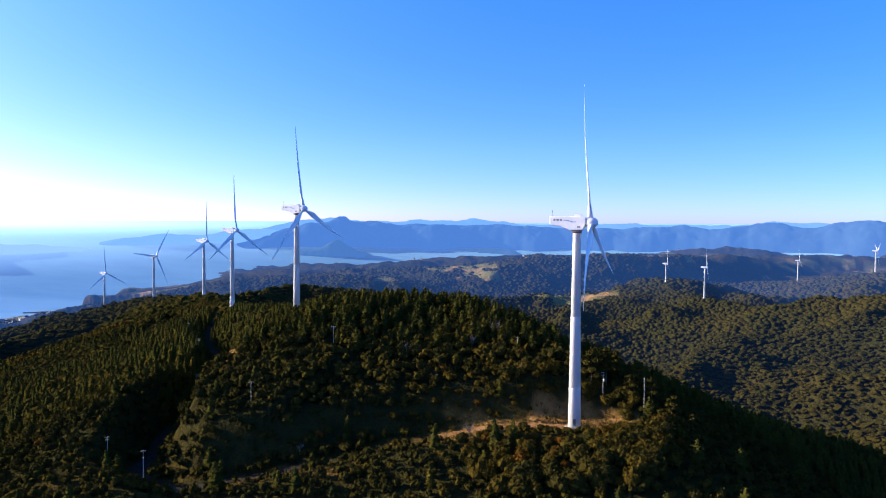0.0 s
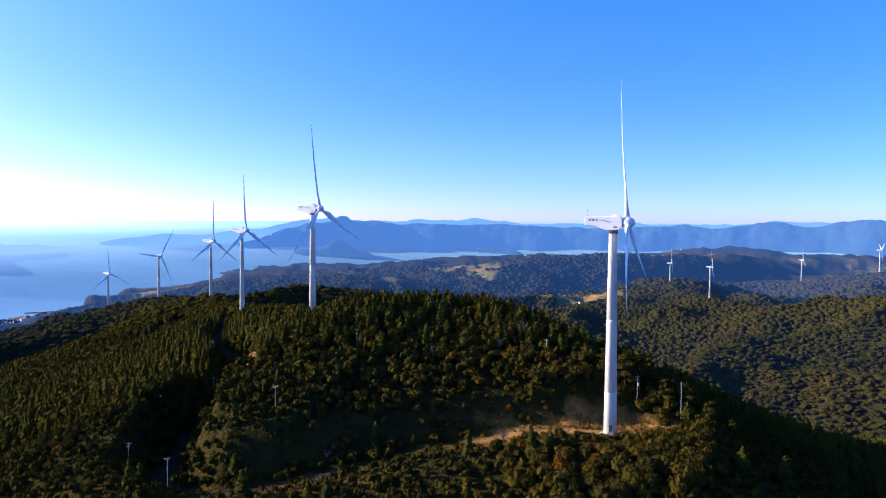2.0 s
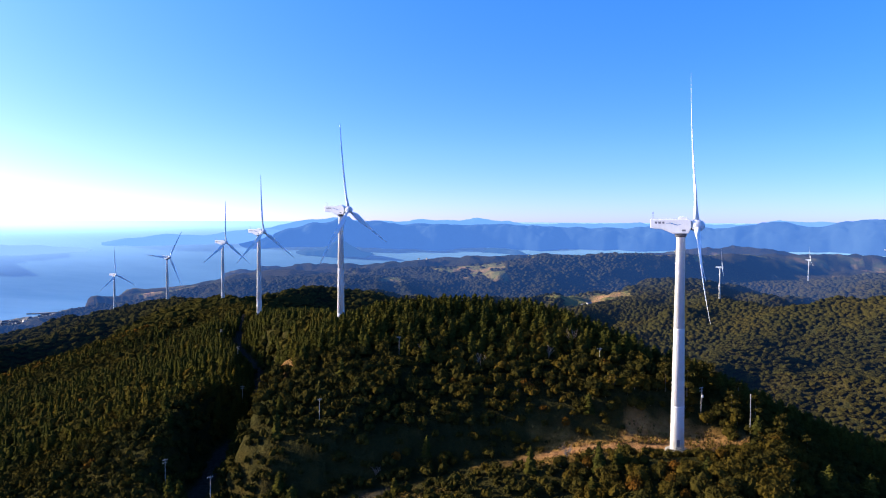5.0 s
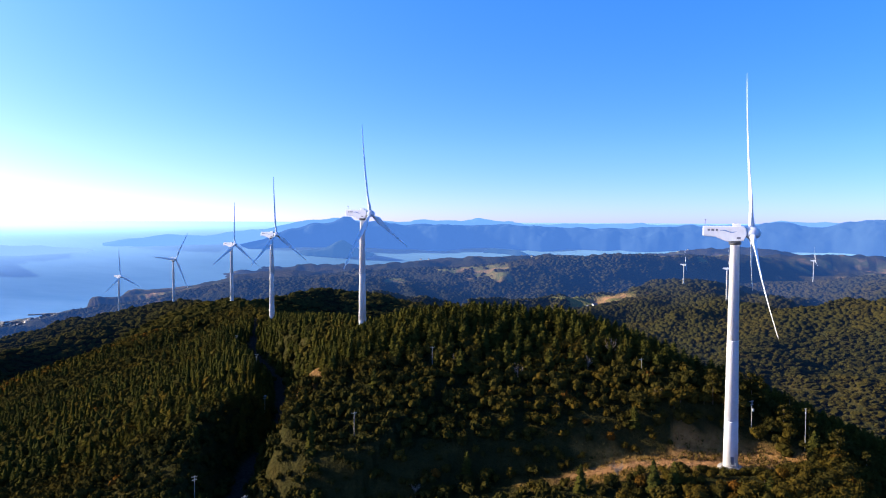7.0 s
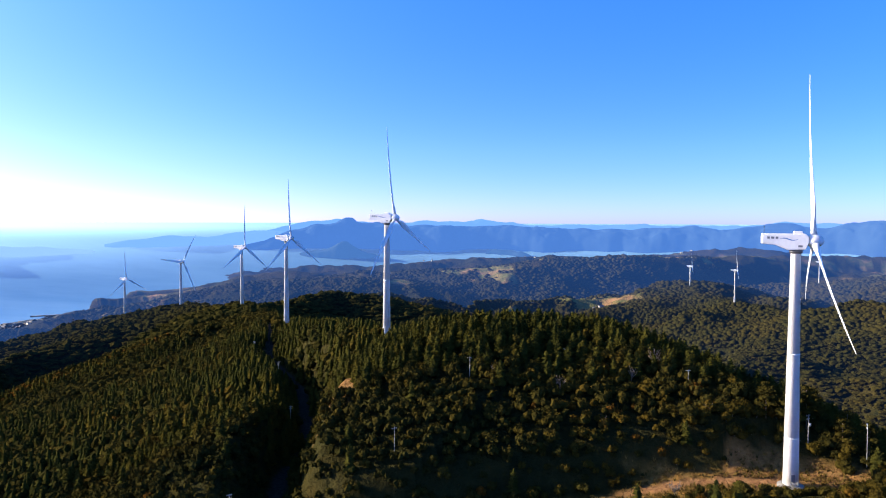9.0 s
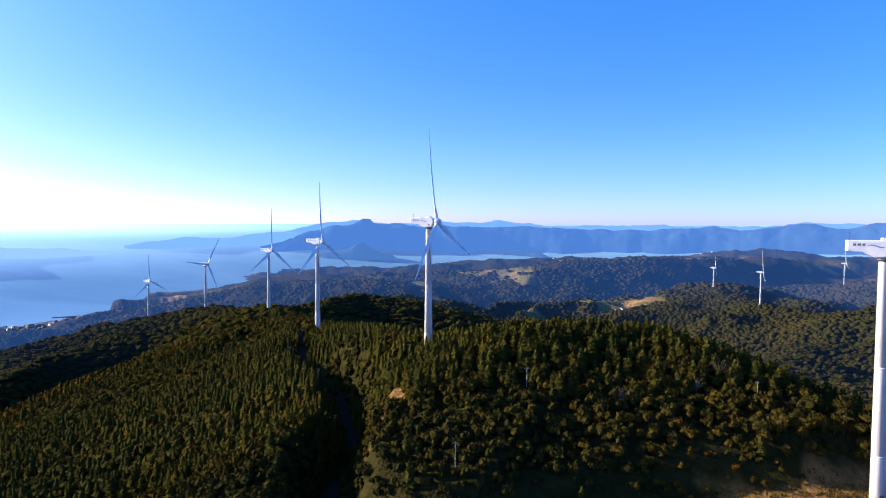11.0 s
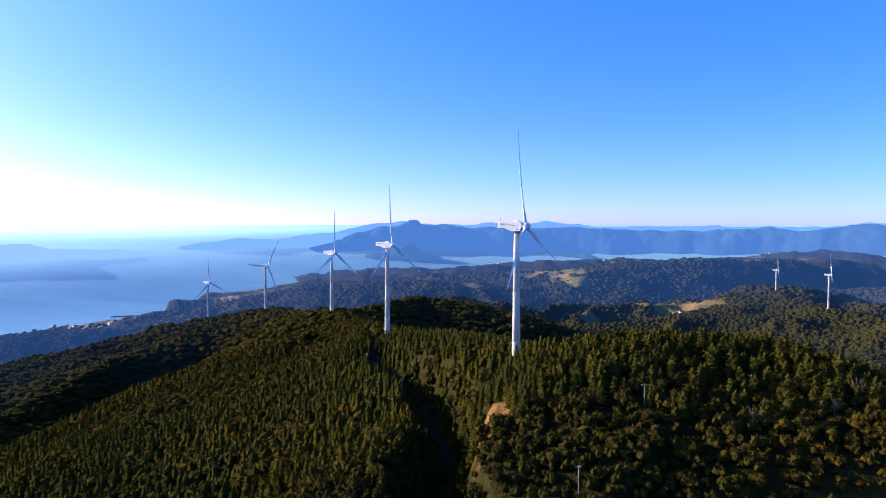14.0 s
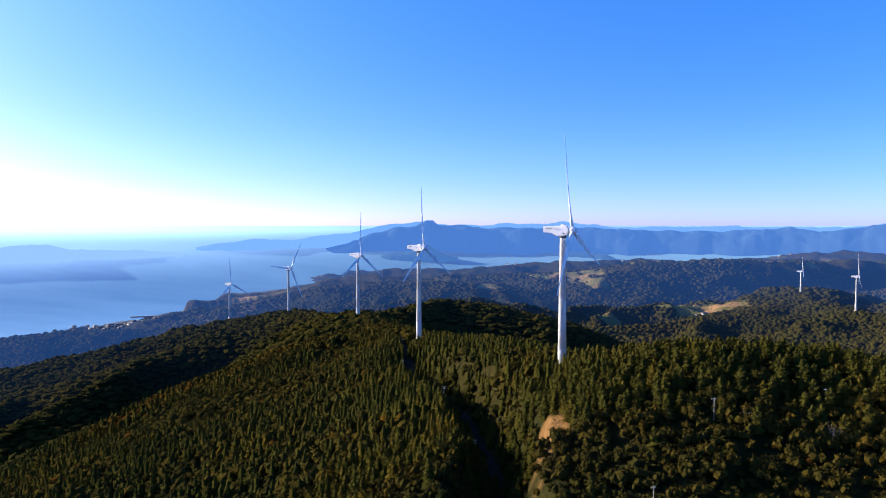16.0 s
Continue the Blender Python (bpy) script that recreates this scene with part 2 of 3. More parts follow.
LOGO_GREY = plain("grey_livery_paint", (0.16, 0.17, 0.20), 0.4, 0, 0.05)
BARK = plain("grey_brown_bark", (0.16, 0.12, 0.085), 0.9, 0, 0.25, 2.0)
DEADWOOD = plain("bleached_dead_wood", (0.17, 0.13, 0.10), 0.85, 0, 0.2, 2.0)
WALLS = plain("house_plaster", (0.62, 0.58, 0.52), 0.8, 0, 0.15, 0.1)
TILES = plain("grey_roof_tiles", (0.13, 0.13, 0.145), 0.6, 0, 0.15, 0.3)


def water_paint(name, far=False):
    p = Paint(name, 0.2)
    # far water gives off a painted haze glow
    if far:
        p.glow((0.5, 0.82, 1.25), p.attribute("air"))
    p.bsdf.inputs["IOR"].default_value = 1.33
    p.colour(p.ramp(p.noise(0.0012, 4, 0.6, False, (1, 3, 1)), (0.35, (0.12, 0.27, 0.43)), (0.65, (0.17, 0.34, 0.50))))
    return p.bump(p.noise(0.03, 6, 0.65, False, (1, 2.5, 1)), 0.22, 2.0).mat


WATER = water_paint("sea_water")
FAR_WATER = water_paint("hazed_sea_water", True)


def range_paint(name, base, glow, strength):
    """Far coast; the air's blue haze is put in as an even emission."""
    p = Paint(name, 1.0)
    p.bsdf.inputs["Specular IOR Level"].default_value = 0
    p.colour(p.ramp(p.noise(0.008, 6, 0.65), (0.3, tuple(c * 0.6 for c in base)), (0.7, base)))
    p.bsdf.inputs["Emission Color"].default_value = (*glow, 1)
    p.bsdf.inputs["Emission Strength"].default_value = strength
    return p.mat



# ---- mesh helpers ----
def mesh_of(name, verts, faces, material, smooth=False, **attributes):
    """A mesh from an array of places and an array of triangles or quads; attributes are one number a vertex."""
    verts, faces = np.asarray(verts, np.float32), np.asarray(faces, np.int32)
    me = bpy.data.meshes.new(name)
    me.vertices.add(len(verts))
    me.vertices.foreach_set("co", verts.ravel())
    me.loops.add(faces.size)
    me.loops.foreach_set("vertex_index", faces.ravel())
    me.polygons.add(len(faces))
    me.polygons.foreach_set("loop_start", np.arange(len(faces), dtype=np.int32) * faces.shape[1])
    for key, values in attributes.items():
        me.attributes.new(key, "FLOAT", "POINT").data.foreach_set("value", np.asarray(values, np.float32))
    me.update(calc_edges=True)
    me.materials.append(material)
    me.polygons.foreach_set("use_smooth", np.full(len(faces), smooth))
    return me


def part(name, bm, material, parent, label=""):
    me = bpy.data.meshes.new(name)
    bmesh.ops.recalc_face_normals(bm, faces=bm.faces)
    bm.to_mesh(me)
    bm.free()
    me.materials.append(material)
    ob = new(name, me)
    ob.parent = parent
    return tagged(ob, label)


def empty(name, m, label, category, group="", kind=""):
    ob = new(name)
    ob.matrix_world = m
    return tagged(ob, label, category, group, kind)


def lathe(profile, seg=32, bm=None, m=None, cap=True, smooth=True):
    """A turned body from (radius, height) pairs along z."""
    bm, m = bm or bmesh.new(), m or Matrix()
    rings = [[bm.verts.new(m @ Vector((r * math.cos(2 * math.pi * k / seg), r * math.sin(2 * math.pi * k / seg), z))) for k in range(seg)] for r, z in profile]
    for a, b in zip(rings, rings[1:]):
        for k in range(seg):
            bm.faces.new((a[k], a[(k + 1) % seg], b[(k + 1) % seg], b[k])).smooth = smooth
    if cap:
        bm.faces.new(rings[0][::-1]), bm.faces.new(rings[-1])
    return bm


def box(size, m=None, bm=None, bevel=0.0):
    bm, m = bm or bmesh.new(), m or Matrix()
    made = bmesh.ops.create_cube(bm, size=1, matrix=m @ Matrix.Diagonal((*size, 1)))["verts"]
    if bevel:
        edges = list({e for v in made for e in v.link_edges})
        bmesh.ops.bevel(bm, geom=edges, offset=bevel, segments=2, affect="EDGES", profile=0.5)
    return bm


def rod(a, b, r0, r1=None, bm=None, seg=8):
    a, b = Vector(a), Vector(b)
    m = Matrix.Translation(a) @ (b - a).to_track_quat("Z", "Y").to_matrix().to_4x4()
    return lathe([(r0, 0), (r1 or r0, (b - a).length)], seg, bm, m)


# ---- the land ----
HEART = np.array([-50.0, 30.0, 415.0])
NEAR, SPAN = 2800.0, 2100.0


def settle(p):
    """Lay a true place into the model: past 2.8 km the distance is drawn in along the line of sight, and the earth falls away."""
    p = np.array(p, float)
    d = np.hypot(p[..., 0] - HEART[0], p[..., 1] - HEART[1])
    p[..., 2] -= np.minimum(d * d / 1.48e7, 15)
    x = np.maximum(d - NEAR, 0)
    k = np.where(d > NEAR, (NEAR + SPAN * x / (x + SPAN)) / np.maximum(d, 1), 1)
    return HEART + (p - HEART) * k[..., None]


def polar(bearings, reaches):
    a, r = np.meshgrid(np.radians(bearings), reaches)
    return HEART[0] + r * np.sin(a), HEART[1] + r * np.cos(a)


def grid_faces(rows, cols, closed=False):
    i, j = np.meshgrid(np.arange(rows - 1), np.arange(cols if closed else cols - 1), indexing="ij")
    k = (j + 1) % cols
    return np.stack([i * cols + j, i * cols + k, (i + 1) * cols + k, (i + 1) * cols + j], -1).reshape(-1, 4)[:, ::-1]


def ramp01(v, a, b):
    t = np.clip((v - a) / (b - a), 0, 1)
    return t * t * (3 - 2 * t)


def clearing(x, y):
    """How bare the ground is: the turbine's pad, the track and its verges, the scar above the track, grassy lumps."""
    d_road, _, _ = along(x, y, ROAD)
    wobble = fbm(x, y, 9, 3, 31)
    pad = 1 - ramp01(np.hypot((x - 47) / 1.5, (y - 242)) + 3 * wobble, 10, 15)
    road = 1 - ramp01(d_road + 0.6 * wobble, 2.0, 3.4)
    verge = 1 - ramp01(d_road + 2.0 * wobble, 3.0 + 2.5 * ramp01(x, -8, 14), 5 + 4 * ramp01(x, -8, 14))
    scar = 1 - ramp01(np.hypot((x + 94) / 0.65, (y - 304) / 1.5) + 5 * wobble, 6, 14)
    lawn = 1 - ramp01(np.hypot((x - 18) / 2.2, y - 238) + 5 * wobble, 7, 14)
    mound = 1 - ramp01(np.hypot((x + 52) / 2.2, y - 226) + 5 * wobble, 4, 9)
    mound = np.maximum(mound, 1 - ramp01(np.hypot((x + 392) / 1.6, y - 990) + 7 * wobble, 9, 20))
    return pad, road, verge, scar, lawn, mound


TERRACES = ((125, 2490, 75, 110), (-212, 2350, 38, 50), (470, 2660, 150, 70), (760, 2700, 170, 80), (106, 1800, 65, 28), (30, 2560, 60, 60), (-1267, 3032, 90, 60), (-330, 2900, 120, 90), (-120, 3050, 140, 70), (1150, 3050, 200, 60))


def cultivated(x, y):
    """Fields and villages on the low land and the far plateau."""
    spot = (1 - ramp01(np.hypot((x - 360) / 1.5, (y - 1880) / 1.0), 60, 95))
    wide = ramp01(np.hypot(x, y), 2550, 3000) * ramp01(fbm(x, y, 130, 4, 61), 0.24, 0.36) * ramp01(fbm(x, y, 700, 2, 62), -0.1, 0.3)
    low = ramp01(x, -900, -1150) * ramp01(y, 1950, 2250) * ramp01(fbm(x, y, 160, 3, 67), 0.15, 0.35)
    ragged = fbm(x, y, 45, 3, 71)
    terraces = sum(1 - ramp01(np.hypot((x - a) / w, (y - b) / d) + 0.7 * ragged, 0.7, 1.0) for a, b, w, d in TERRACES)
    return np.clip(spot + wide * 0.7 + low * 0.5 + terraces * 0.95, 0, 1)


bearings = np.concatenate([np.linspace(-52, 44, 520), np.linspace(44, 308, 70)[1:-1]])
reaches = np.concatenate([[0.01, 40], np.geomspace(80, 520, 160), np.geomspace(520, 3600, 210)[1:], np.geomspace(3600, 12500, 50)[1:]])
gx, gy = polar(bearings, reaches)
gz = height(gx, gy)
wild = ramp01(np.hypot(gx, gy), 1500, 2300) * (gz > 3)
gz = gz + wild * (fbm(gx, gy, 30, 3, 91) * 4.0 + fbm(gx, gy, 130, 3, 93) * 4.0) * (1 - cultivated(gx, gy))
pad, road, verge, scar, lawn, mound = clearing(gx, gy)
gz = gz - 0.25 * road + 0.25 * (verge - road).clip(0) * fbm(gx, gy, 3, 3, 17)
coat = dict(grass=np.clip(pad + verge * 0.7 * ramp01(gx, -12, 12) + lawn + mound * 0.45 + scar * 0.6, 0, 1), earth=np.clip(road * ramp01(gx, -14, 10) + scar * 0.4 + pad * 0.45, 0, 1),
            asphalt=road * ramp01(-gx, 30, 55), field=cultivated(gx, gy))


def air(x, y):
    """How much haze glow is painted into the far land and its woods."""
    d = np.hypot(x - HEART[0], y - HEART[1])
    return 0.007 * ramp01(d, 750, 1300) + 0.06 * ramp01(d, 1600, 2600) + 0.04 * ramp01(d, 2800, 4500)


# land beyond 880 m carries the painted haze glow
SPLIT = int(np.searchsorted(reaches, 880))
for name, label, rows, paint in (("ground", "wooded hilly ground with dry grass and bare earth", slice(0, SPLIT + 1), GROUND), ("backdrop_hills", "distant hills, fields and coast with a blue haze glow", slice(SPLIT, None), FAR_GROUND)):
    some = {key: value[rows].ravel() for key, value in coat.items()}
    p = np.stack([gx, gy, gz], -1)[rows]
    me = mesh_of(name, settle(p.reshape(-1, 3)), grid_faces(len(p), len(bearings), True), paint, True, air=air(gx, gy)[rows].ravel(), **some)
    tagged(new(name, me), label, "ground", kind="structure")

sea_at = np.concatenate([np.linspace(-60, 60, 240), np.linspace(60, 300, 60)[1:-1]])
sea_reach = np.concatenate([[200], np.geomspace(900, 250000, 190)])
sx, sy = polar(sea_at, sea_reach)
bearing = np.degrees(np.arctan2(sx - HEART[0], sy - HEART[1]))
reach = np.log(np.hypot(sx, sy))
# painted haze glow of the far sea, stronger towards sun side and horizon
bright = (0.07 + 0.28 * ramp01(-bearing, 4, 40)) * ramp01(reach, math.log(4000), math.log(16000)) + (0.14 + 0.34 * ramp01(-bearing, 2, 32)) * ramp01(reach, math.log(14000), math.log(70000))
SPLIT_SEA = int(np.searchsorted(sea_reach, 4200))
for name, label, rows, paint in (("water", "calm blue sea strait under a bright sky", slice(0, SPLIT_SEA + 1), WATER), ("backdrop_sea", "far sea with a pale haze glow running out to the horizon", slice(SPLIT_SEA, None), FAR_WATER)):
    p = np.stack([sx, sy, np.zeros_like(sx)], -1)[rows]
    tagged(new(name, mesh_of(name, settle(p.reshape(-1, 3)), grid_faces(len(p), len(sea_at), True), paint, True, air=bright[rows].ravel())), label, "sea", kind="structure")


def far_range(name, label, start, end, reach, depth, crest, rough, seed, material, peaks=(), taper=None):
    """A far coast: a folded chain of hills between two bearings (degrees), its crest height in metres."""
    n = int((end - start) * 9)
    b = np.linspace(start, end, n)
    rows = 26
    a, v = np.meshgrid(b, np.linspace(0, 1, rows))
    r = reach + depth * v + reach * 0.07 * fbm(a, v * 0, 4, 4, seed + 9)
    left, right = taper or ((end - start) * 0.3, (end - start) * 0.3)
    ends = ramp01(a, start, start + left) * ramp01(-a, -end, -end + right)
    top = crest * np.maximum(1 + rough * fbm(a, v * 0, 4.5, 5, seed), 0.02)
    for at, more, wide in peaks:
        top = top + more * np.exp(-((a - at) / wide) ** 2)
    z = ends * top * np.sin(v * math.pi * 0.62) ** 0.8 * (1 + 0.35 * fbm(a * 1.0, v * 4, 1.6, 5, seed + 3) * (1 - v)) - 8 * (1 - ramp01(v, 0, 0.1)) - 30 * (1 - ends) ** 3
    a = np.radians(a)
    p = np.stack([HEART[0] + r * np.sin(a), HEART[1] + r * np.cos(a), z], -1)
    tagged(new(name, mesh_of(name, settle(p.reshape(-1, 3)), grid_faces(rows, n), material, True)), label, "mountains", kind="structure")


# each chain's haze is painted as its own steady glow
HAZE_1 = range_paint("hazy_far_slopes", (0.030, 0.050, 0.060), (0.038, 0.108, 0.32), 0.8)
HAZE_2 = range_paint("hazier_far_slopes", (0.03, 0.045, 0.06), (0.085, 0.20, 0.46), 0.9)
HAZE_W = range_paint("hazy_bay_slopes", (0.03, 0.045, 0.06), (0.10, 0.22, 0.50), 0.9)
HAZE_3 = range_paint("haziest_far_slopes", (0.03, 0.045, 0.06), (0.15, 0.27, 0.50), 0.9)
HAZE_0 = range_paint("hazy_islet_slopes", (0.03, 0.045, 0.05), (0.034, 0.095, 0.26), 0.8)
far_range("backdrop_main", "forested mountain chain across the strait with a blue haze glow", -17, 46, 10800, 3500, 345, 0.22, 3, HAZE_1, ((-7.4, 100, 0.9), (-11, 20, 1.5), (7, 40, 3), (14, 70, 4), (24, 60, 4), (34, 90, 6)), (7, 6))
far_range("backdrop_rear", "mountain chain behind the strait with a pale blue haze glow", -17, 50, 19000, 4000, 410, 0.16, 15, HAZE_2, ((-13, 40, 1.2), (4, 60, 2)), (8, 6))
far_range("backdrop_west", "hills on the far side of the bay with a pale haze glow", -27, -8, 12800, 2500, 150, 0.3, 33, HAZE_W, ((-21, 40, 1.2), (-16, 70, 1.4), (-13, 60, 2)), (6, 4))
far_range("backdrop_isle", "wooded islet in the strait with a dark blue haze glow", -12.2, -4.6, 8400, 900, 50, 0.2, 27, HAZE_0, ((-8.0, 112, 1.1),))
far_range("backdrop_islet", "low islet off the far shore with a dark blue haze glow", 3.0, 7.6, 9000, 500, 55, 0.2, 29, HAZE_0)
far_range("backdrop_cape", "faint low headlands with a bright painted haze", -62, -23, 9000, 2000, 80, 0.9, 41, HAZE_3)


# ---- wind turbines ----
FACING = 110.0


def blade_mesh(length):
    """A tapered, twisted blade along +z with its root at the origin."""
    bm = bmesh.new()
    rings = []
    for k in range(25):
        s = k / 24
        z = length * s
        chord = 1.05 if s < 0.04 else (1.05 + (3.5 - 1.05) * min(1, (s - 0.04) / 0.16)) if s < 0.2 else 3.5 * (1 - 0.86 * ((s - 0.2) / 0.8) ** 0.85)
        thick = 2.0 * (1 - min(1, s / 0.22)) + min(1, s / 0.22) * chord * (0.28 - 0.12 * s)
        twist = radians(14 * (1 - s) ** 2 + 3)
        bend = -1.6 * s * s
        ring = []
        for j in range(14):
            u = 2 * math.pi * j / 14
            x = chord * (0.5 * math.cos(u) - 0.18 * min(1, s / 0.2))
            y = thick * 0.5 * math.sin(u) * (0.65 + 0.35 * -math.cos(u) if s > 0.1 else 1)
            ring.append(bm.verts.new((x * math.cos(twist) - y * math.sin(twist), x * math.sin(twist) + y * math.cos(twist) + bend, z)))
        rings.append(ring)
    for a, b in zip(rings, rings[1:]):
        for j in range(14):
            bm.faces.new((a[j], a[(j + 1) % 14], b[(j + 1) % 14], b[j])).smooth = True
    bm.faces.new(rings[0][::-1]), bm.faces.new(rings[-1])
    return bm


def side_plate(points, width, bevel=0.25):
    """A body with the given side outline (y, z), bevelled all round."""
    bm = bmesh.new()
    left = [bm.verts.new((-width / 2, y, z)) for y, z in points]
    right = [bm.verts.new((width / 2, y, z)) for y, z in points]
    bm.faces.new(left), bm.faces.new(right[::-1])
    for k in range(len(points)):
        n = (k + 1) % len(points)
        bm.faces.new((left[k], right[k], right[n], left[n]))
    bmesh.ops.recalc_face_normals(bm, faces=bm.faces)
    bmesh.ops.bevel(bm, geom=list(bm.edges), offset=bevel, segments=2, affect="EDGES", profile=0.6)
    return bm


def turbine(x, y, z, phase, label, hub=70.0, facing=FACING, detail=True):
    """The nose of the nacelle points along local +y."""
    top = empty("wind_turbine", pose(x, y, z, 0, 0, -facing), label, "wind turbine", "wind turbines on the hills")
    part("foundation", lathe([(3.6, -1.5), (3.6, 0.1), (3.4, 0.25), (2.6, 0.4)], 32), CONCRETE, top, "round weathered concrete foundation")
    cuts = [0.4, 14.0, 38.0, 66.6]

    def wide(h):
        return 2.15 - 0.85 * h / 67
    for a, b in zip(cuts, cuts[1:]):
        tower = part("tower_section", lathe([(wide(a), a), (wide(b) + 0.0, b - 0.22), (wide(b) + 0.025, b - 0.2), (wide(b) + 0.025, b)], 40), WHITE, top)
        if a < 1 and detail:
            turn = pose(0, 0, 0, 0, 0, facing - 190)
            part("door", box((1.0, 0.12, 2.3), turn @ pose(0, 2.16, 2.6), bevel=0.04), LOGO_GREY, tower, "grey steel tower door")
            bm = box((1.5, 1.3, 0.1), turn @ pose(0, 2.8, 1.35))
            for k in range(4):
                box((1.3, 0.28, 0.08), turn @ pose(0, 3.55 + k * 0.28, 1.15 - k * 0.25), bm)
            for sx_ in (-0.7, 0.7):
                rod(turn @ Vector((sx_, 3.4, 1.35)), turn @ Vector((sx_, 3.4, 2.4)), 0.03, bm=bm)
                rod(turn @ Vector((sx_, 3.4, 2.4)), turn @ Vector((sx_, 4.6, 1.4)), 0.03, bm=bm)
            part("door_steps", bm, STEEL, tower, "steel steps with handrails")
    part("yaw_ring", lathe([(1.45, 66.4), (1.75, 66.7), (1.75, 67.3), (1.5, 67.5)], 36), DARK, top)
    # nacelle: a shallow tail that deepens towards the tower
    body = side_plate([(-9.0, hub - 0.9), (-9.0, hub + 2.0), (2.2, hub + 2.0), (3.0, hub + 1.2), (3.2, hub - 0.4), (2.2, hub - 2.4), (-2.2, hub - 2.6), (-5.4, hub - 1.2)], 3.7)
    nacelle = part("nacelle", body, WHITE, top, "white box nacelle with a stepped underside")
    part("cooler", box((2.6, 2.2, 0.75), pose(0, 0.4, hub + 2.3), bevel=0.15), WHITE, nacelle, "raised white roof housing")
    if detail:
        for side in (-1, 1):
            for k, w in enumerate((0.85, 1.0, 0.75)):
                along_y = -7.3 + k * 1.1
                part("lettering_bar", box((0.03, w * 0.8, 0.62), pose(side * 1.862, along_y, hub + 0.85)), LOGO_GREY, nacelle, "small dark grey lettering bar")
            bm = bmesh.new()
            edge = [(-4.4 + 0.3 * k, hub + 0.55 + 0.28 * math.sin(k / 16 * 2 * math.pi)) for k in range(17)]
            low = [bm.verts.new((side * 1.875, yy, zz - 0.26 * math.sin(math.pi * k / 16) - 0.04)) for k, (yy, zz) in enumerate(edge)]
            high = [bm.verts.new((side * 1.875, yy, zz)) for yy, zz in edge]
            for k in range(16):
                bm.faces.new((low[k], low[k + 1], high[k + 1], high[k]))
            part("livery_wave", bm, LOGO_BLUE, nacelle, "blue painted wave stripe")
            part("vent", box((0.05, 1.1, 0.55), pose(side * 1.862, 0.9, hub - 1.5), bevel=0.01), LOGO_GREY, nacelle, "grey louvred vent")
        bm = rod((0, -8.3, hub + 1.9), (0, -8.3, hub + 4.1), 0.05)
        rod((-0.5, -8.3, hub + 3.7), (0.5, -8.3, hub + 3.7), 0.035, bm=bm)
        lathe([(0.16, 0), (0.16, 0.25), (0.05, 0.3)], 10, bm, pose(0.5, -8.3, hub + 3.7))
        part("wind_vane", bm, DARK, nacelle, "thin dark weather mast")
    bm = lathe([(1.1, 0), (1.7, 0.35), (1.85, 1.2), (1.75, 2.3), (1.35, 3.2), (0.75, 3.75), (0.1, 3.95)], 32, None, pose(0, 3.1, hub, -90))
    hub_part = part("hub", bm, BLADE, top, "rounded spinner at the rotor centre")
    part("hub_collar", lathe([(1.35, 0), (1.35, 0.5)], 28, None, pose(0, 2.9, hub, -90)), DARK, hub_part)
    for k in range(3):
        b = new("blade", BLADES)
        b.parent = top
        b.matrix_local = pose(0, 4.6, hub, 5) @ Matrix.Rotation(radians(phase + 120 * k), 4, "Y") @ pose(0, 0, 1.0) @ pose(0, 0, 0, 0, 0, 180)
    return top


bm = blade_mesh(45.0)
bmesh.ops.recalc_face_normals(bm, faces=bm.faces)
BLADES = bpy.data.meshes.new("blade")
bm.to_mesh(BLADES)
bm.free()
BLADES.materials.append(BLADE)

turbine(45.1, 237.6, 340.1, 3, "tall white wind turbine on an earth clearing")
turbine(-83.3, 401.0, 347.0, 6, "white wind turbine rising from a cedar ridge")
turbine(-177.4, 592.6, 332.0, 0, "white wind turbine behind the cedar ridge")
turbine(-270.2, 795.8, 317.0, -4, "white wind turbine on the receding ridge")
turbine(-420.8, 1024.5, 288.0, -37, "white wind turbine standing still on the ridge")
turbine(-595.4, 1237.0, 246.0, 2, "small far white wind turbine above the coast")
turbine(603.0, 1902.0, 231.0, 0, "far white wind turbine on a wooded knoll", detail=False)
turbine(594.0, 1595.0, 241.0, 3, "far white wind turbine on a wooded slope", detail=False)
turbine(1194.0, 2366.0, 218.0, -8, "distant white wind turbine behind a hill", detail=False)
turbine(1327.0, 2159.0, 260.0, 58, "distant white wind turbine on the hill crest", detail=False)


# ---- woods ----
rng = np.random.default_rng(5)


def ico(subdiv):
    bm = bmesh.new()
    bmesh.ops.create_icosphere(bm, subdivisions=subdiv, radius=1)
    bm.verts.ensure_lookup_table()
    v = np.array([tuple(p.co) for p in bm.verts])
    f = np.array([[p.index for p in face.verts] for face in bm.faces])
    bm.free()
    return v, f


def joined(pieces):
    verts, faces, n = [], [], 0
    for v, f in pieces:
        verts.append(v)
        faces.append(f + n)
        n += len(v)
    return np.concatenate(verts), np.concatenate(faces)


def leaves(count, centre, radii, size):
    """Small leaf sprays standing out from an uneven shell."""
    n = rng.normal(size=(count, 3))
    n /= np.linalg.norm(n, axis=1)[:, None]
    n[:, 2] = np.where(n[:, 2] < -0.4, -n[:, 2], n[:, 2])
    mid = centre + n * radii * rng.uniform(0.7, 1.16, (count, 1))
    tilt = rng.normal(size=(count, 3, 3)) * size * rng.uniform(0.6, 1.3, (count, 1, 1))
    return (mid[:, None] + tilt).reshape(-1, 3), np.arange(count * 3).reshape(-1, 3)


def lump(subdiv, centre, radii, rough):
    v, f = ico(subdiv)
    v = v * (1 + rng.normal(0, rough, (len(v), 1)))
    return centre + v * radii, f


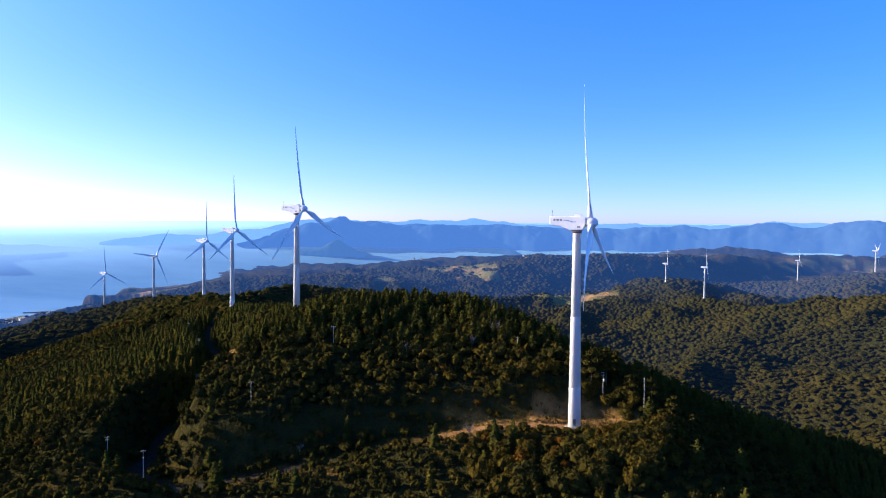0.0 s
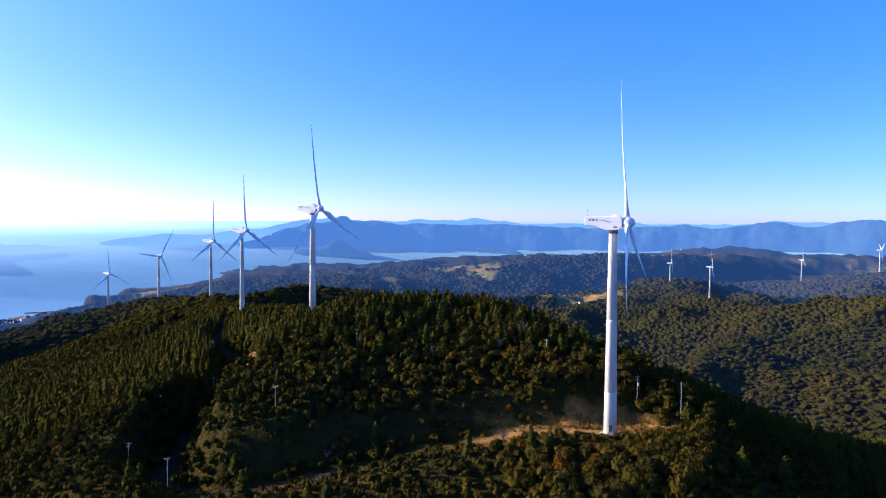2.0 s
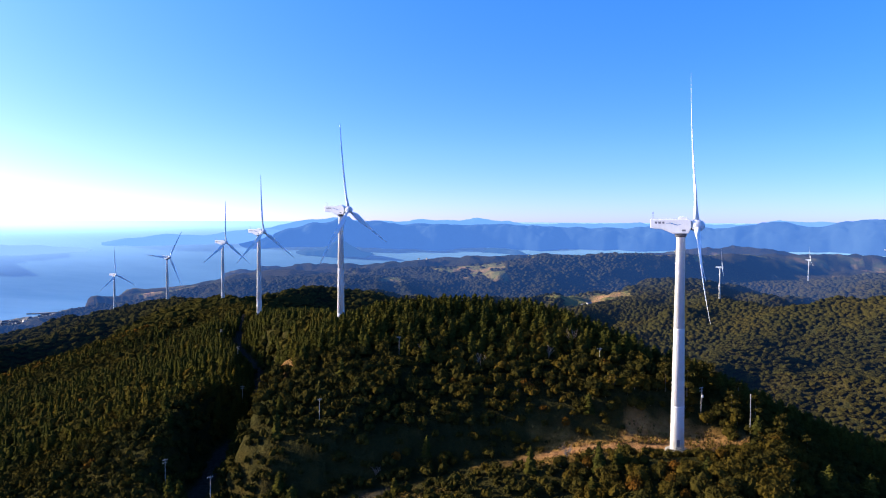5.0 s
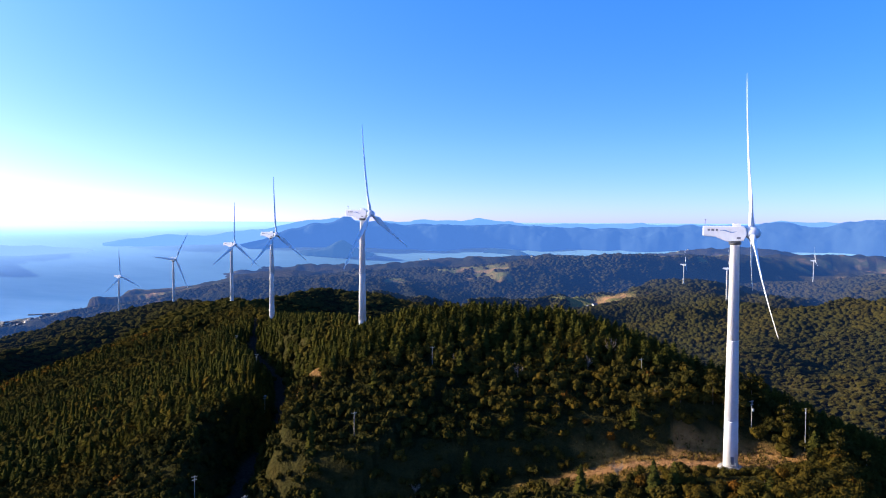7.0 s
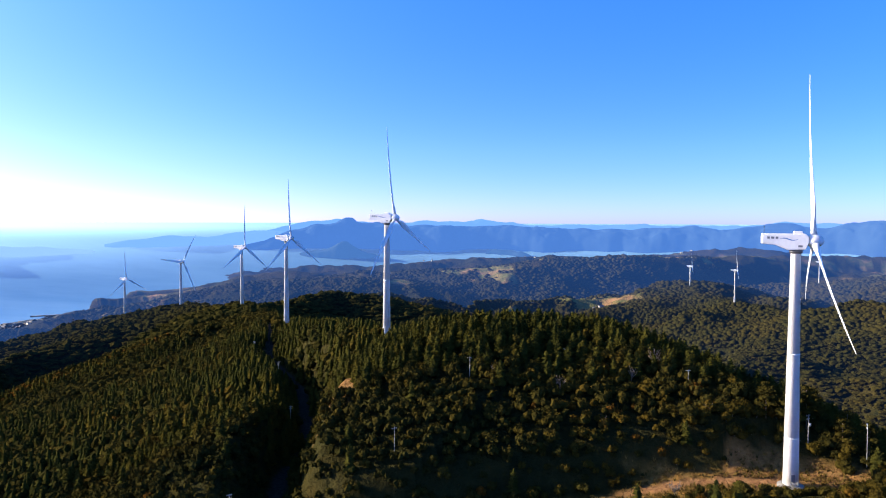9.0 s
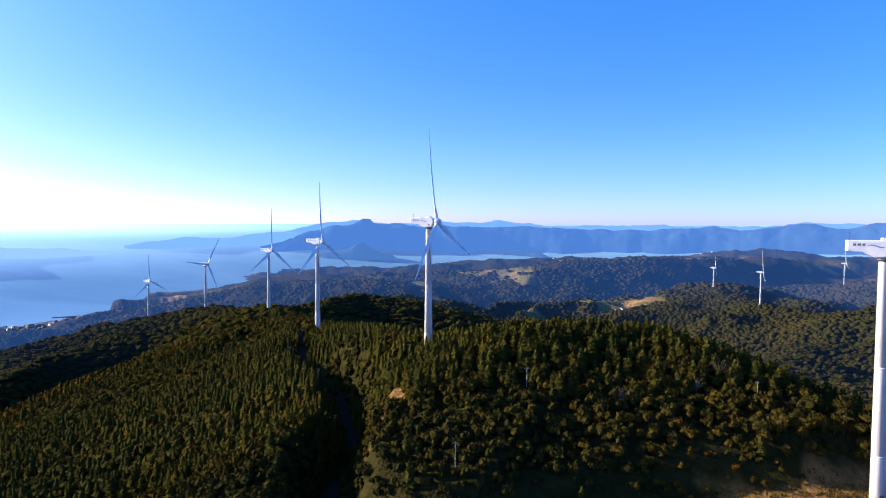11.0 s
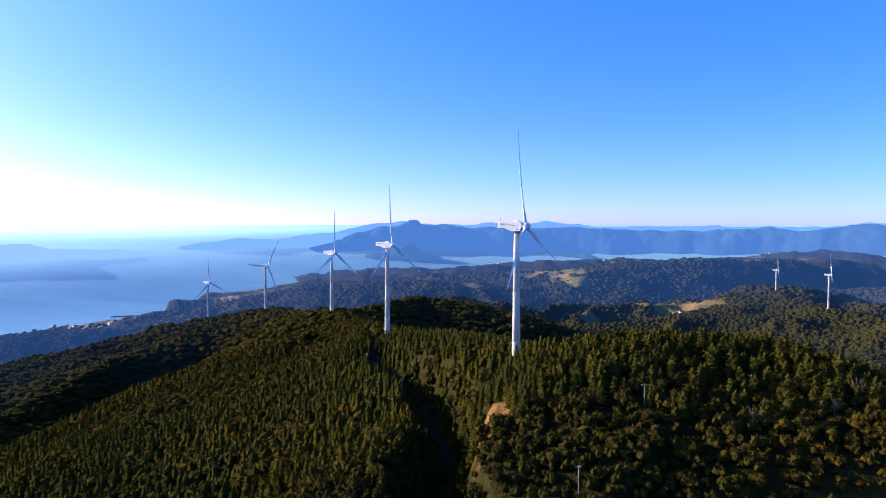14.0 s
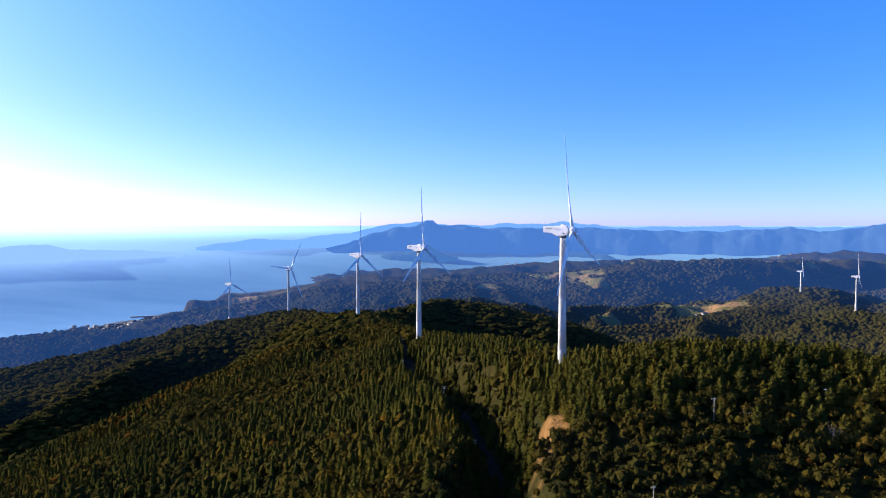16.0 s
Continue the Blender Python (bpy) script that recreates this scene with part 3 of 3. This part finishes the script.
def broad_crown(lobes, subdiv, sprays, size):
    """A crown 1 high and about 1 wide on the unit square, of several lobes."""
    pieces = []
    for k in range(lobes):
        a = 2 * math.pi * (k + rng.uniform(0, 0.6)) / max(lobes - 1, 1)
        off = 0.0 if k == 0 else rng.uniform(0.2, 0.3)
        c = np.array([off * math.cos(a), off * math.sin(a), 0.62 if k == 0 else rng.uniform(0.38, 0.62)])
        r = np.array([0.3, 0.3, 0.3]) * rng.uniform(0.8, 1.15) * (1.1 if lobes > 1 else 1.5)
        if lobes == 1:
            c, r = np.array([0, 0, 0.5]), np.array([0.52, 0.52, 0.46])
        pieces.append(lump(subdiv, c, r * (0.8 if sprays > 60 else 0.95), 0.16))
        if sprays:
            pieces.append(leaves(sprays // lobes, c, r, size))
    return joined(pieces)


def cedar_crown(tiers, seg, sprays=0):
    """A slim conifer, 1 high: ragged skirts one above the other."""
    pieces = []
    for k in range(tiers):
        s = k / tiers
        low, high = 0.08 + 0.85 * s, min(1.0, 0.08 + 0.85 * s + 1.9 / tiers * 0.62)
        r = 0.20 * (1 - s) ** 0.75 + 0.02
        ang = np.arange(seg) / seg * 2 * math.pi + rng.uniform(0, 6)
        rad = r * rng.uniform(0.65, 1.25, seg)
        ring = np.stack([rad * np.cos(ang), rad * np.sin(ang), low + rng.uniform(-0.035, 0.03, seg)], -1)
        v = np.concatenate([[[0, 0, high]], ring])
        f = np.array([[0, 1 + j, 1 + (j + 1) % seg] for j in range(seg)])
        pieces.append((v, f))
    if sprays:
        pieces.append(leaves(sprays, np.array([0, 0, 0.45]), np.array([0.15, 0.15, 0.42]), 0.022))
    return joined(pieces)


def bare_crown(n):
    """Leafless branching twigs, 1 high."""
    bm = bmesh.new()
    for k in range(n):
        a = rng.uniform(0, 6.28)
        base = Vector((0, 0, rng.uniform(0.15, 0.45)))
        tip = base + Vector((math.cos(a) * rng.uniform(0.2, 0.42), math.sin(a) * rng.uniform(0.2, 0.42), rng.uniform(0.25, 0.5)))
        rod(base, tip, 0.016, 0.005, bm, 4)
        for j in range(3):
            m = base.lerp(tip, rng.uniform(0.4, 0.9))
            rod(m, m + Vector(rng.normal(size=3) * 0.09 + np.array([0, 0, 0.1])), 0.007, 0.003, bm, 3)
    bmesh.ops.triangulate(bm, faces=bm.faces)
    bm.verts.index_update()
    v = np.array([tuple(p.co) for p in bm.verts])
    f = np.array([[p.index for p in face.verts] for face in bm.faces])
    bm.free()
    return v, f


def scatter(step, inner, outer):
    """Places about step metres apart in the ring of ground before the path."""
    n = int((math.radians(94) / 2) * (outer ** 2 - inner ** 2) / step ** 2)
    r = np.sqrt(rng.uniform(inner ** 2, outer ** 2, n))
    a = np.radians(rng.uniform(-51, 43, n))
    return HEART[0] + r * np.sin(a), HEART[1] + r * np.cos(a)


def thinned(x, y, gap):
    """Drop what stands nearer than a cell to another."""
    key = np.floor(x / gap).astype(np.int64) * 100003 + np.floor(y / gap).astype(np.int64)
    _, first = np.unique(key, return_index=True)
    return x[first], y[first]


# sight lines over the crests: hollows that stay out of view are left bare
horizon_a = np.radians(bearings[:520])
slope = (gz[:, :520] - HEART[2]) / reaches[:, None]
crest = np.maximum.accumulate(slope - 10 / reaches[:, None], axis=0)


def in_view(x, y, z):
    r, a = np.hypot(x - HEART[0], y - HEART[1]), np.degrees(np.arctan2(x - HEART[0], y - HEART[1]))
    i = np.clip(np.searchsorted(reaches, r) - 2, 0, len(reaches) - 1)
    j = np.clip(((a + 52) / 96 * 519).astype(int), 0, 519)
    return (z + 14 - HEART[2]) / r > crest[i, j]


def wooded(x, y):
    pad, road, verge, scar, lawn, mound = clearing(x, y)
    bare = np.maximum.reduce([pad, verge, scar, lawn * 0.93, mound * 0.7, cultivated(x, y)])
    ok = (bare < rng.uniform(0.3, 1, len(x))) & (height(x, y) > 4)
    ok &= along(x, y, ((-1780, 2510, 0), (-1540, 2900, 0)))[0] > 95
    for tx, ty in ((-83.3, 401), (-177.4, 592.6), (-270, 796), (-421, 1024.5), (-595, 1237), (603, 1902), (594, 1595)):
        ok &= np.hypot(x - tx, y - ty) > 9
    return ok


def conifer_share(x, y):
    """Cedar plantations on the hill's crest and the west slope; broad-leaved scrub elsewhere."""
    top = ramp01(y + 0.1 * x, 280, 298) * ramp01(-y, -640, -520) * ramp01(x, -260, -150)
    west = ramp01(-x, 70, 110) * ramp01(y, 235, 275) * ramp01(-y, -700, -560) * 0.5
    patch = ramp01(fbm(x, y, 90, 3, 77), -0.15, 0.25)
    return np.clip(np.maximum(top, west * patch), 0, 0.96) * (0.5 + 0.5 * ramp01(fbm(x, y, 60, 3, 71), -0.45, -0.05)) + 0.02


def stand(name, label, kinds, x, y, z, tall, broad, tint, material, smooth=False):
    """Many trees joined into one mesh."""
    verts, faces, tints, n = [], [], [], 0
    pick = rng.integers(0, len(kinds), len(x))
    turn = rng.uniform(0, 2 * math.pi, len(x))
    for k, (v, f) in enumerate(kinds):
        who = np.where(pick == k)[0]
        if not len(who):
            continue
        c, s = np.cos(turn[who])[:, None], np.sin(turn[who])[:, None]
        px = (v[None, :, 0] * c - v[None, :, 1] * s) * broad[who, None] + x[who, None]
        py = (v[None, :, 0] * s + v[None, :, 1] * c) * broad[who, None] + y[who, None]
        pz = v[None, :, 2] * tall[who, None] + z[who, None]
        verts.append(np.stack([px, py, pz], -1).reshape(-1, 3))
        faces.append((f[None] + (n + np.arange(len(who)) * len(v))[:, None, None]).reshape(-1, 3))
        tints.append(np.repeat(tint[who], len(v)))
        n += len(who) * len(v)
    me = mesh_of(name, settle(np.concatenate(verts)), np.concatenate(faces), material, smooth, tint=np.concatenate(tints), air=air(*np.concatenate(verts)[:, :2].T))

    return tagged(new(name, me), label, "woods", kind="stuff")


def sorted_trees(x, y):
    ok = wooded(x, y)
    x, y = x[ok], y[ok]
    z = height(x, y)
    ok = in_view(x, y, z)
    x, y, z = x[ok], y[ok], z[ok]
    return x, y, z - 0.4, rng.uniform(size=len(x)) < conifer_share(x, y)


def tints(x, y):
    brown = 0.10 * np.exp(-(((x - 20) / 45) ** 2 + ((y - 298) / 28) ** 2))
    rim, _, _ = along(x, y, ((-300, 690, 0), (-345, 620, 0), (-387, 590, 0), (-425, 540, 0)))
    brown = brown + 0.34 * np.exp(-(rim / 16) ** 2)
    return np.clip(0.42 + brown + 0.24 * fbm(x, y, 45, 3, 83) + rng.normal(0, 0.17, len(x)) + (rng.uniform(size=len(x)) > 0.992) * 0.4, 0, 1)


FULL_BROAD = [broad_crown(7, 1, 420, 0.042) for k in range(5)]
FULL_CEDAR = [cedar_crown(11, 9, 140) for k in range(4)]
MID_BROAD = [broad_crown(2, 1, 26, 0.08) for k in range(4)] + [broad_crown(1, 1, 26, 0.1) for k in range(3)]
MID_CEDAR = [cedar_crown(7, 6) for k in range(5)]
FAR_BROAD = [broad_crown(1, 1, 0, 0.1) for k in range(3)] + [broad_crown(1, 1, 6, 0.14) for k in range(2)]

# the nearest trees, each a thing of its own
x, y = thinned(*scatter(2.1, 130, 330), 3.25)
x, y, z, cone = sorted_trees(x, y)
single = (np.hypot((x - 30) / 1.6, y - 228) < 45) & ~cone
order = np.argsort(np.hypot(x[single] - 40, y[single] - 228))[:260]
single = np.where(single)[0][order]
rest = np.setdiff1d(np.arange(len(x)), single)

BOUGHS = []
for k in range(3):
    bm = rod((0, 0, -0.08), (0.01, 0.0, 0.55), 0.028, 0.014, seg=7)
    for j in range(5):
        a = j * 1.3 + k
        rod((0, 0, 0.2 + 0.06 * j), (0.22 * math.cos(a), 0.22 * math.sin(a), 0.48 + 0.05 * j), 0.012, 0.005, bm, 5)
    me = bpy.data.meshes.new("trunk")
    bm.to_mesh(me)
    bm.free()
    me.materials.append(BARK)
    BOUGHS.append(me)
LOOKS = (("dark green broad-leaved tree on the hillside", 0.25), ("olive green broad-leaved tree on the hillside", 0.5), ("yellow-green bushy tree beside the clearing", 0.75), ("autumn-brown broad-leaved tree among green ones", 0.95))
CROWNS = {}
for k, (v, f) in enumerate(FULL_BROAD):
    for j, (look_label, tone) in enumerate(LOOKS):
        CROWNS[k, j] = mesh_of("crown", v, f, LEAF, False, tint=np.clip(tone + rng.normal(0, 0.06) + 0 * v[:, 0], 0, 1))
for i in single:
    k, j = int(rng.integers(0, 5)), int(rng.choice(4, p=[0.24, 0.36, 0.29, 0.11]))
    tall = rng.uniform(3.2, 6.8) * (0.55 + 0.5 * float(ramp01(math.hypot((x[i] - 35) / 1.5, y[i] - 236), 14, 34)))
    tree = empty("tree", pose(x[i], y[i], z[i], 0, 0, rng.uniform(0, 360)), LOOKS[j][0], "tree", "trees round the clearing")
    broad = tall * rng.uniform(0.75, 1.15)
    for name, data in (("trunk", BOUGHS[k % 3]), ("crown", CROWNS[k, j])):
        ob = new(name, data)
        ob.parent = tree
        ob.scale = (broad, broad, tall)

for kind, who in (("broad", rest[~cone[rest]]), ("cedar", rest[cone[rest]])):
    n = len(who)
    if kind == "broad":
        tall = rng.uniform(2.4, 5.8, n) * (0.75 + 0.35 * ramp01(y[who], 200, 300)) * (0.5 + 0.5 * ramp01(np.hypot((x[who] - 30) / 1.6, y[who] - 238), 14, 34))
        stand("near_broadleaf_woods", "olive and dark green broad-leaved scrub on the slopes", [broad_crown(4, 1, 64, 0.07) for k in range(6)], x[who], y[who], z[who], tall, tall * rng.uniform(0.7, 1.1, n), tints(x[who], y[who]), LEAF)
    else:
        tall = rng.uniform(6.0, 10.5, n)
        stand("near_cedar_woods", "dark green cedar plantation on the hill", FULL_CEDAR, x[who], y[who], z[who], tall, tall * rng.uniform(1.05, 1.5, n), tints(x[who], y[who]), NEEDLE)

# the middle slopes
x, y = thinned(*scatter(2.5, 330, 700), 3.8)
x, y, z, cone = sorted_trees(x, y)
who, n = ~cone, int((~cone).sum())
tall = rng.uniform(3.2, 6.6, n)
stand("middle_broadleaf_woods", "mixed green broad-leaved woods on the middle slopes", MID_BROAD, x[who], y[who], z[who], tall, tall * rng.uniform(1.0, 1.45, n), tints(x[who], y[who]), LEAF)
who, n = cone, int(cone.sum())
tall = rng.uniform(5.5, 9.5, n)
stand("middle_cedar_woods", "dense cedar plantation along the ridge", MID_CEDAR, x[who], y[who], z[who], tall, tall * rng.uniform(1.05, 1.5, n), tints(x[who], y[who]), NEEDLE)

# the far slopes
def dome():
    """A low-cost far crown."""
    a = np.arange(5) / 5 * 2 * math.pi
    low = np.stack([0.5 * np.cos(a), 0.5 * np.sin(a), 0 * a], -1) * rng.uniform(0.85, 1.15, (5, 1))
    mid = np.stack([0.46 * np.cos(a + 0.6), 0.46 * np.sin(a + 0.6), 0 * a + 0.55], -1) * rng.uniform(0.8, 1.2, (5, 1))
    f = [t for j in range(5) for t in ((j, (j + 1) % 5, 5 + j), ((j + 1) % 5, 5 + (j + 1) % 5, 5 + j), (5 + j, 5 + (j + 1) % 5, 10))]
    return np.concatenate([low, mid, [[rng.uniform(-0.1, 0.1), rng.uniform(-0.1, 0.1), 1.0]]]), np.array(f)


for name, label, kinds, step, gap, inner, outer, big, low in (("far_woods", "unbroken evergreen woods on the far slopes", FAR_BROAD, 4.0, 5.3, 700, 1350, 1.0, 1.0), ("far_hill_woods", "evergreen woods on the turbine hill", [dome() for k in range(5)], 5.0, 6.4, 1350, 1900, 1.1, 0.8), ("distant_woods", "evergreen woods on distant hills with a blue haze glow", [dome() for k in range(5)], 7.0, 10.5, 1900, 2950, 1.5, 0.7)):
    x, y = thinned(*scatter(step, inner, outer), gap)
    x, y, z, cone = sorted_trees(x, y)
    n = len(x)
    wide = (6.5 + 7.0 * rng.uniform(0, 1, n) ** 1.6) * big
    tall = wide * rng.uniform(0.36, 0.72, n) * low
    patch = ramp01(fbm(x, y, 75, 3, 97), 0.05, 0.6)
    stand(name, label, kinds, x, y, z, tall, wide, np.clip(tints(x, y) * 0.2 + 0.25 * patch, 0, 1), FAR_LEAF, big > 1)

# ---- poles ----
def utility_pole(x, y, high, facing, lamp, label):
    z = float(height(np.array([x]), np.array([y]))[0])
    top = empty("utility_pole", pose(x, y, z, 0, 0, facing), label, "utility pole", "poles along the track")
    part("pole", lathe([(0.14, -0.5), (0.13, 0), (0.07, high)], 12), CONCRETE, top, "round grey concrete pole")
    for k, h in enumerate((high - 0.5, high - 1.5)[:1 if lamp == 1 else 2]):
        arm = part("crossarm", box((1.9 - 0.4 * k, 0.1, 0.1), pose(0, 0.12, h), bevel=0.02), STEEL, top, "galvanised steel crossarm")
        for s in (-0.8, -0.3, 0.3, 0.8):
            part("insulator", lathe([(0.04, 0), (0.07, 0.05), (0.04, 0.1), (0.07, 0.15), (0.03, 0.22)], 8, None, pose(s * (1 - 0.18 * k), 0.12, h + 0.06)), PORCELAIN, arm, "white glazed insulator")
    part("brace", rod((0.02, 0.12, high - 1.2), (0.8, 0.12, high - 0.55), 0.03), STEEL, top)
    if lamp == 2:
        part("transformer", lathe([(0.3, 0), (0.34, 0.08), (0.34, 0.85), (0.2, 0.95)], 14, None, pose(0.1, -0.42, high - 3.6)), STEEL, top, "grey cylindrical pole transformer")
    return top


for px, py, high, facing, lamp in ((-44.8, 288.5, 7, 20, 1), (-9, 296.5, 6.5, 20, 1), (-69.3, 253.6, 8, 35, 1), (70.5, 243.7, 13, 70, 0), (58.5, 254.1, 11, 30, 2), (30, 279.3, 6.5, 20, 1), (-96.6, 225.4, 13, 40, 1), (-118, 246, 10, 40, 0), (-121, 345, 10, 20, 0), (-139, 400, 10, 20, 0), (-170, 470, 10, 20, 0)):
    utility_pole(px, py, high, facing, lamp, "grey concrete utility pole with crossarms beside the track")

# ---- dry grass ----
def tufts(count, x0, x1, y0, y1):
    x, y = rng.uniform(x0, x1, count), rng.uniform(y0, y1, count)
    pad, road, verge, scar, lawn, mound = clearing(x, y)
    want = np.clip(np.maximum.reduce([pad * 0.75, lawn, mound, verge * 0.6 * (x > -5), scar * 0.35]) - road * 1.2, 0, 1)
    ok = rng.uniform(size=count) < want
    ok &= np.hypot(x - 45.1, y - 237.6) > 5.2
    return x[ok], y[ok]


def tuft():
    a = np.arange(7) / 7 * 2 * math.pi + rng.uniform(0, 1, 7)
    lean = rng.uniform(0.25, 0.8, 7)
    v = np.concatenate([np.stack([np.array([0.14 * np.cos(b + 1.5), 0.14 * np.sin(b + 1.5), 0]), np.array([-0.14 * np.cos(b + 1.5), -0.14 * np.sin(b + 1.5), 0]), np.array([s * np.cos(b), s * np.sin(b), rng.uniform(0.6, 1.1)])]) for b, s in zip(a, lean)])
    return v, np.arange(21).reshape(-1, 3)


gx_, gy_ = tufts(9000, -105, 80, 215, 262)
n = len(gx_)
size = rng.uniform(0.5, 1.3, n)
stand("dry_grass", "dry golden grass round the clearing and the track", [tuft() for k in range(5)], gx_, gy_, height(gx_, gy_) - 0.05, size, size * rng.uniform(0.8, 1.3, n), rng.uniform(0, 1, n), DRY)["category"] = "grass"


# ---- bare trees ----
for k, (bx, by, tall) in enumerate(((9.0, 228.5, 6.5), (-49.0, 240.5, 5.5), (63.0, 204.0, 5.5), (30.5, 262.0, 5.0), (-14.0, 279.0, 7.0), (22.0, 292.0, 8.0), (-36.0, 286.0, 6.0), (58.0, 214.0, 4.5), (-3.0, 262.5, 4.0), (12.0, 285.0, 6.5))):
    v, f = bare_crown(13)
    tree = empty("bare_tree", pose(bx, by, float(height(bx, by)) - 0.1, 0, 0, 40 * k), "leafless grey-brown tree among the scrub", "tree", "bare trees on the slope")
    for name, data in (("trunk", BOUGHS[k % 3]), ("branches", mesh_of("branches", v, f, DEADWOOD))):
        ob = new(name, data)
        ob.parent = tree
        ob.scale = (tall * 0.9, tall * 0.9, tall)

# ---- pines and a red-leaved tree by the clearing ----
def pine_crown():
    """Flat needle pads one above the other, 1 high."""
    pieces = []
    for k in range(9):
        s = k / 8
        a, off = k * 2.4, 0.20 * (1 - 0.6 * s)
        c = np.array([off * math.cos(a), off * math.sin(a), 0.36 + 0.56 * s])
        r = np.array([0.2, 0.2, 0.085]) * (1.15 - 0.45 * s) * rng.uniform(0.85, 1.15)
        pieces += [lump(1, c, r * 0.8, 0.15), leaves(60, c, r, 0.024)]
    return joined(pieces)


PINES = []
for k in range(3):
    v, f = pine_crown()
    PINES.append(mesh_of("crown", v, f, LEAF, tint=np.full(len(v), 0.35 + 0.1 * k)))
bm = rod((0, 0, -0.04), (0.02, 0.01, 0.93), 0.020, 0.006, seg=8)
for j in range(8):
    a = j * 2.4
    rod((0, 0, 0.32 + 0.07 * j), (0.2 * math.cos(a) * (1 - 0.07 * j), 0.2 * math.sin(a) * (1 - 0.07 * j), 0.38 + 0.07 * j), 0.007, 0.003, bm, 5)
pine_trunk = bpy.data.meshes.new("trunk")
bm.to_mesh(pine_trunk)
bm.free()
pine_trunk.materials.append(BARK)
for k, (bx, by, tall) in enumerate(((55, 258, 16), (61, 260, 14), (67.5, 251, 11), (75, 250, 12), (80, 243, 10), (65, 264, 13), (85, 236, 8.5), (49, 262, 12), (72, 257, 12))):
    tree = empty("pine_tree", pose(bx, by, float(height(bx, by)) - 0.1, 0, 0, 77 * k), "tall dark green pine with a layered crown behind the clearing", "tree", "pines behind the clearing")
    for name, data in (("trunk", pine_trunk), ("crown", PINES[k % 3])):
        ob = new(name, data)
        ob.parent = tree
        ob.scale = (tall * 0.8, tall * 0.8, tall)
v, f = FULL_BROAD[1]
tree = empty("red_leaved_tree", pose(31, 274, float(height(31.0, 274.0)) - 0.1), "small orange-red autumn tree among dark green scrub", "tree")
for name, data in (("trunk", BOUGHS[1]), ("crown", mesh_of("crown", v, f, LEAF, tint=np.full(len(v), 1.0)))):
    ob = new(name, data)
    ob.parent = tree
    ob.scale = (4.2, 4.2, 5.0)

# ---- the fishing village and the farms ----
HOUSE_WALL = box((9, 7, 5), pose(0, 0, 2.2))
house_mesh = bpy.data.meshes.new("wall")
HOUSE_WALL.to_mesh(house_mesh)
HOUSE_WALL.free()
house_mesh.materials.append(WALLS)
bm = side_plate([(-4.4, 4.5), (-4.4, 4.75), (0, 7.2), (4.4, 4.75), (4.4, 4.5)], 10.4, 0.08)
roof_mesh = bpy.data.meshes.new("roof")
bm.to_mesh(roof_mesh)
bm.free()
roof_mesh.materials.append(TILES)


def house(hx, hy, turn, size, label, group):
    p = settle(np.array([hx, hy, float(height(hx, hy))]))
    top = empty("house", pose(p[0], p[1], p[2], 0, 0, turn), label, "house", group)
    for name, data in (("wall", house_mesh), ("roof", roof_mesh)):
        ob = new(name, data)
        ob.parent = top
        ob.scale = (size, size, size * 0.95)


for k in range(150):
    s, w = rng.uniform(0, 1), rng.normal(0, 1)
    hx, hy = -1770 + 230 * s + 34 * w, 2530 + 370 * s - 26 * w
    house(hx, hy, rng.uniform(0, 180), rng.uniform(1.0, 1.9), "pale plaster house with a grey tiled roof by the harbour", "houses of the fishing village")
for hx, hy, turn, size in ((345, 1800, 20, 1.3), (372, 1806, 70, 1.0), (395, 1815, 30, 0.9), (330, 1812, 50, 0.8)):
    house(hx, hy, turn, size, "white farmhouse beside the ochre fields", "farmhouses by the fields")
for k in range(26):
    hx, hy = rng.uniform(-350, 1500), rng.uniform(3350, 4300)
    house(hx, hy, rng.uniform(0, 180), rng.uniform(0.8, 1.2), "pale farmhouse on the far plateau", "houses on the far plateau")


def breakwater(ax, ay, bx, by):
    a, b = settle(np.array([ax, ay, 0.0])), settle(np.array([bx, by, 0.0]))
    run = Vector(b) - Vector(a)
    top = empty("breakwater", pose(*a, 0, 0, math.degrees(math.atan2(run.y, run.x))), "low dark concrete breakwater sheltering the harbour", "breakwater", "harbour walls")
    part("wall", side_plate([(-6, -6), (-4, 3.0), (4, 3.0), (6, -6)], run.length, 0.3), CONCRETE, top)
    for k in range(int(run.length / 14)):
        part("block", box((6, 3, 2.4), pose(-run.length / 2 + 8 + 14 * k, -5.5, 1.0, 18), bevel=0.2), CONCRETE, top)
    for ob in top.children:
        ob.location.x = run.length / 2


breakwater(-1835, 3074, -1726, 3134)
breakwater(-1791, 2920, -1740, 2985)
breakwater(-1745, 3050, -1715, 3060)
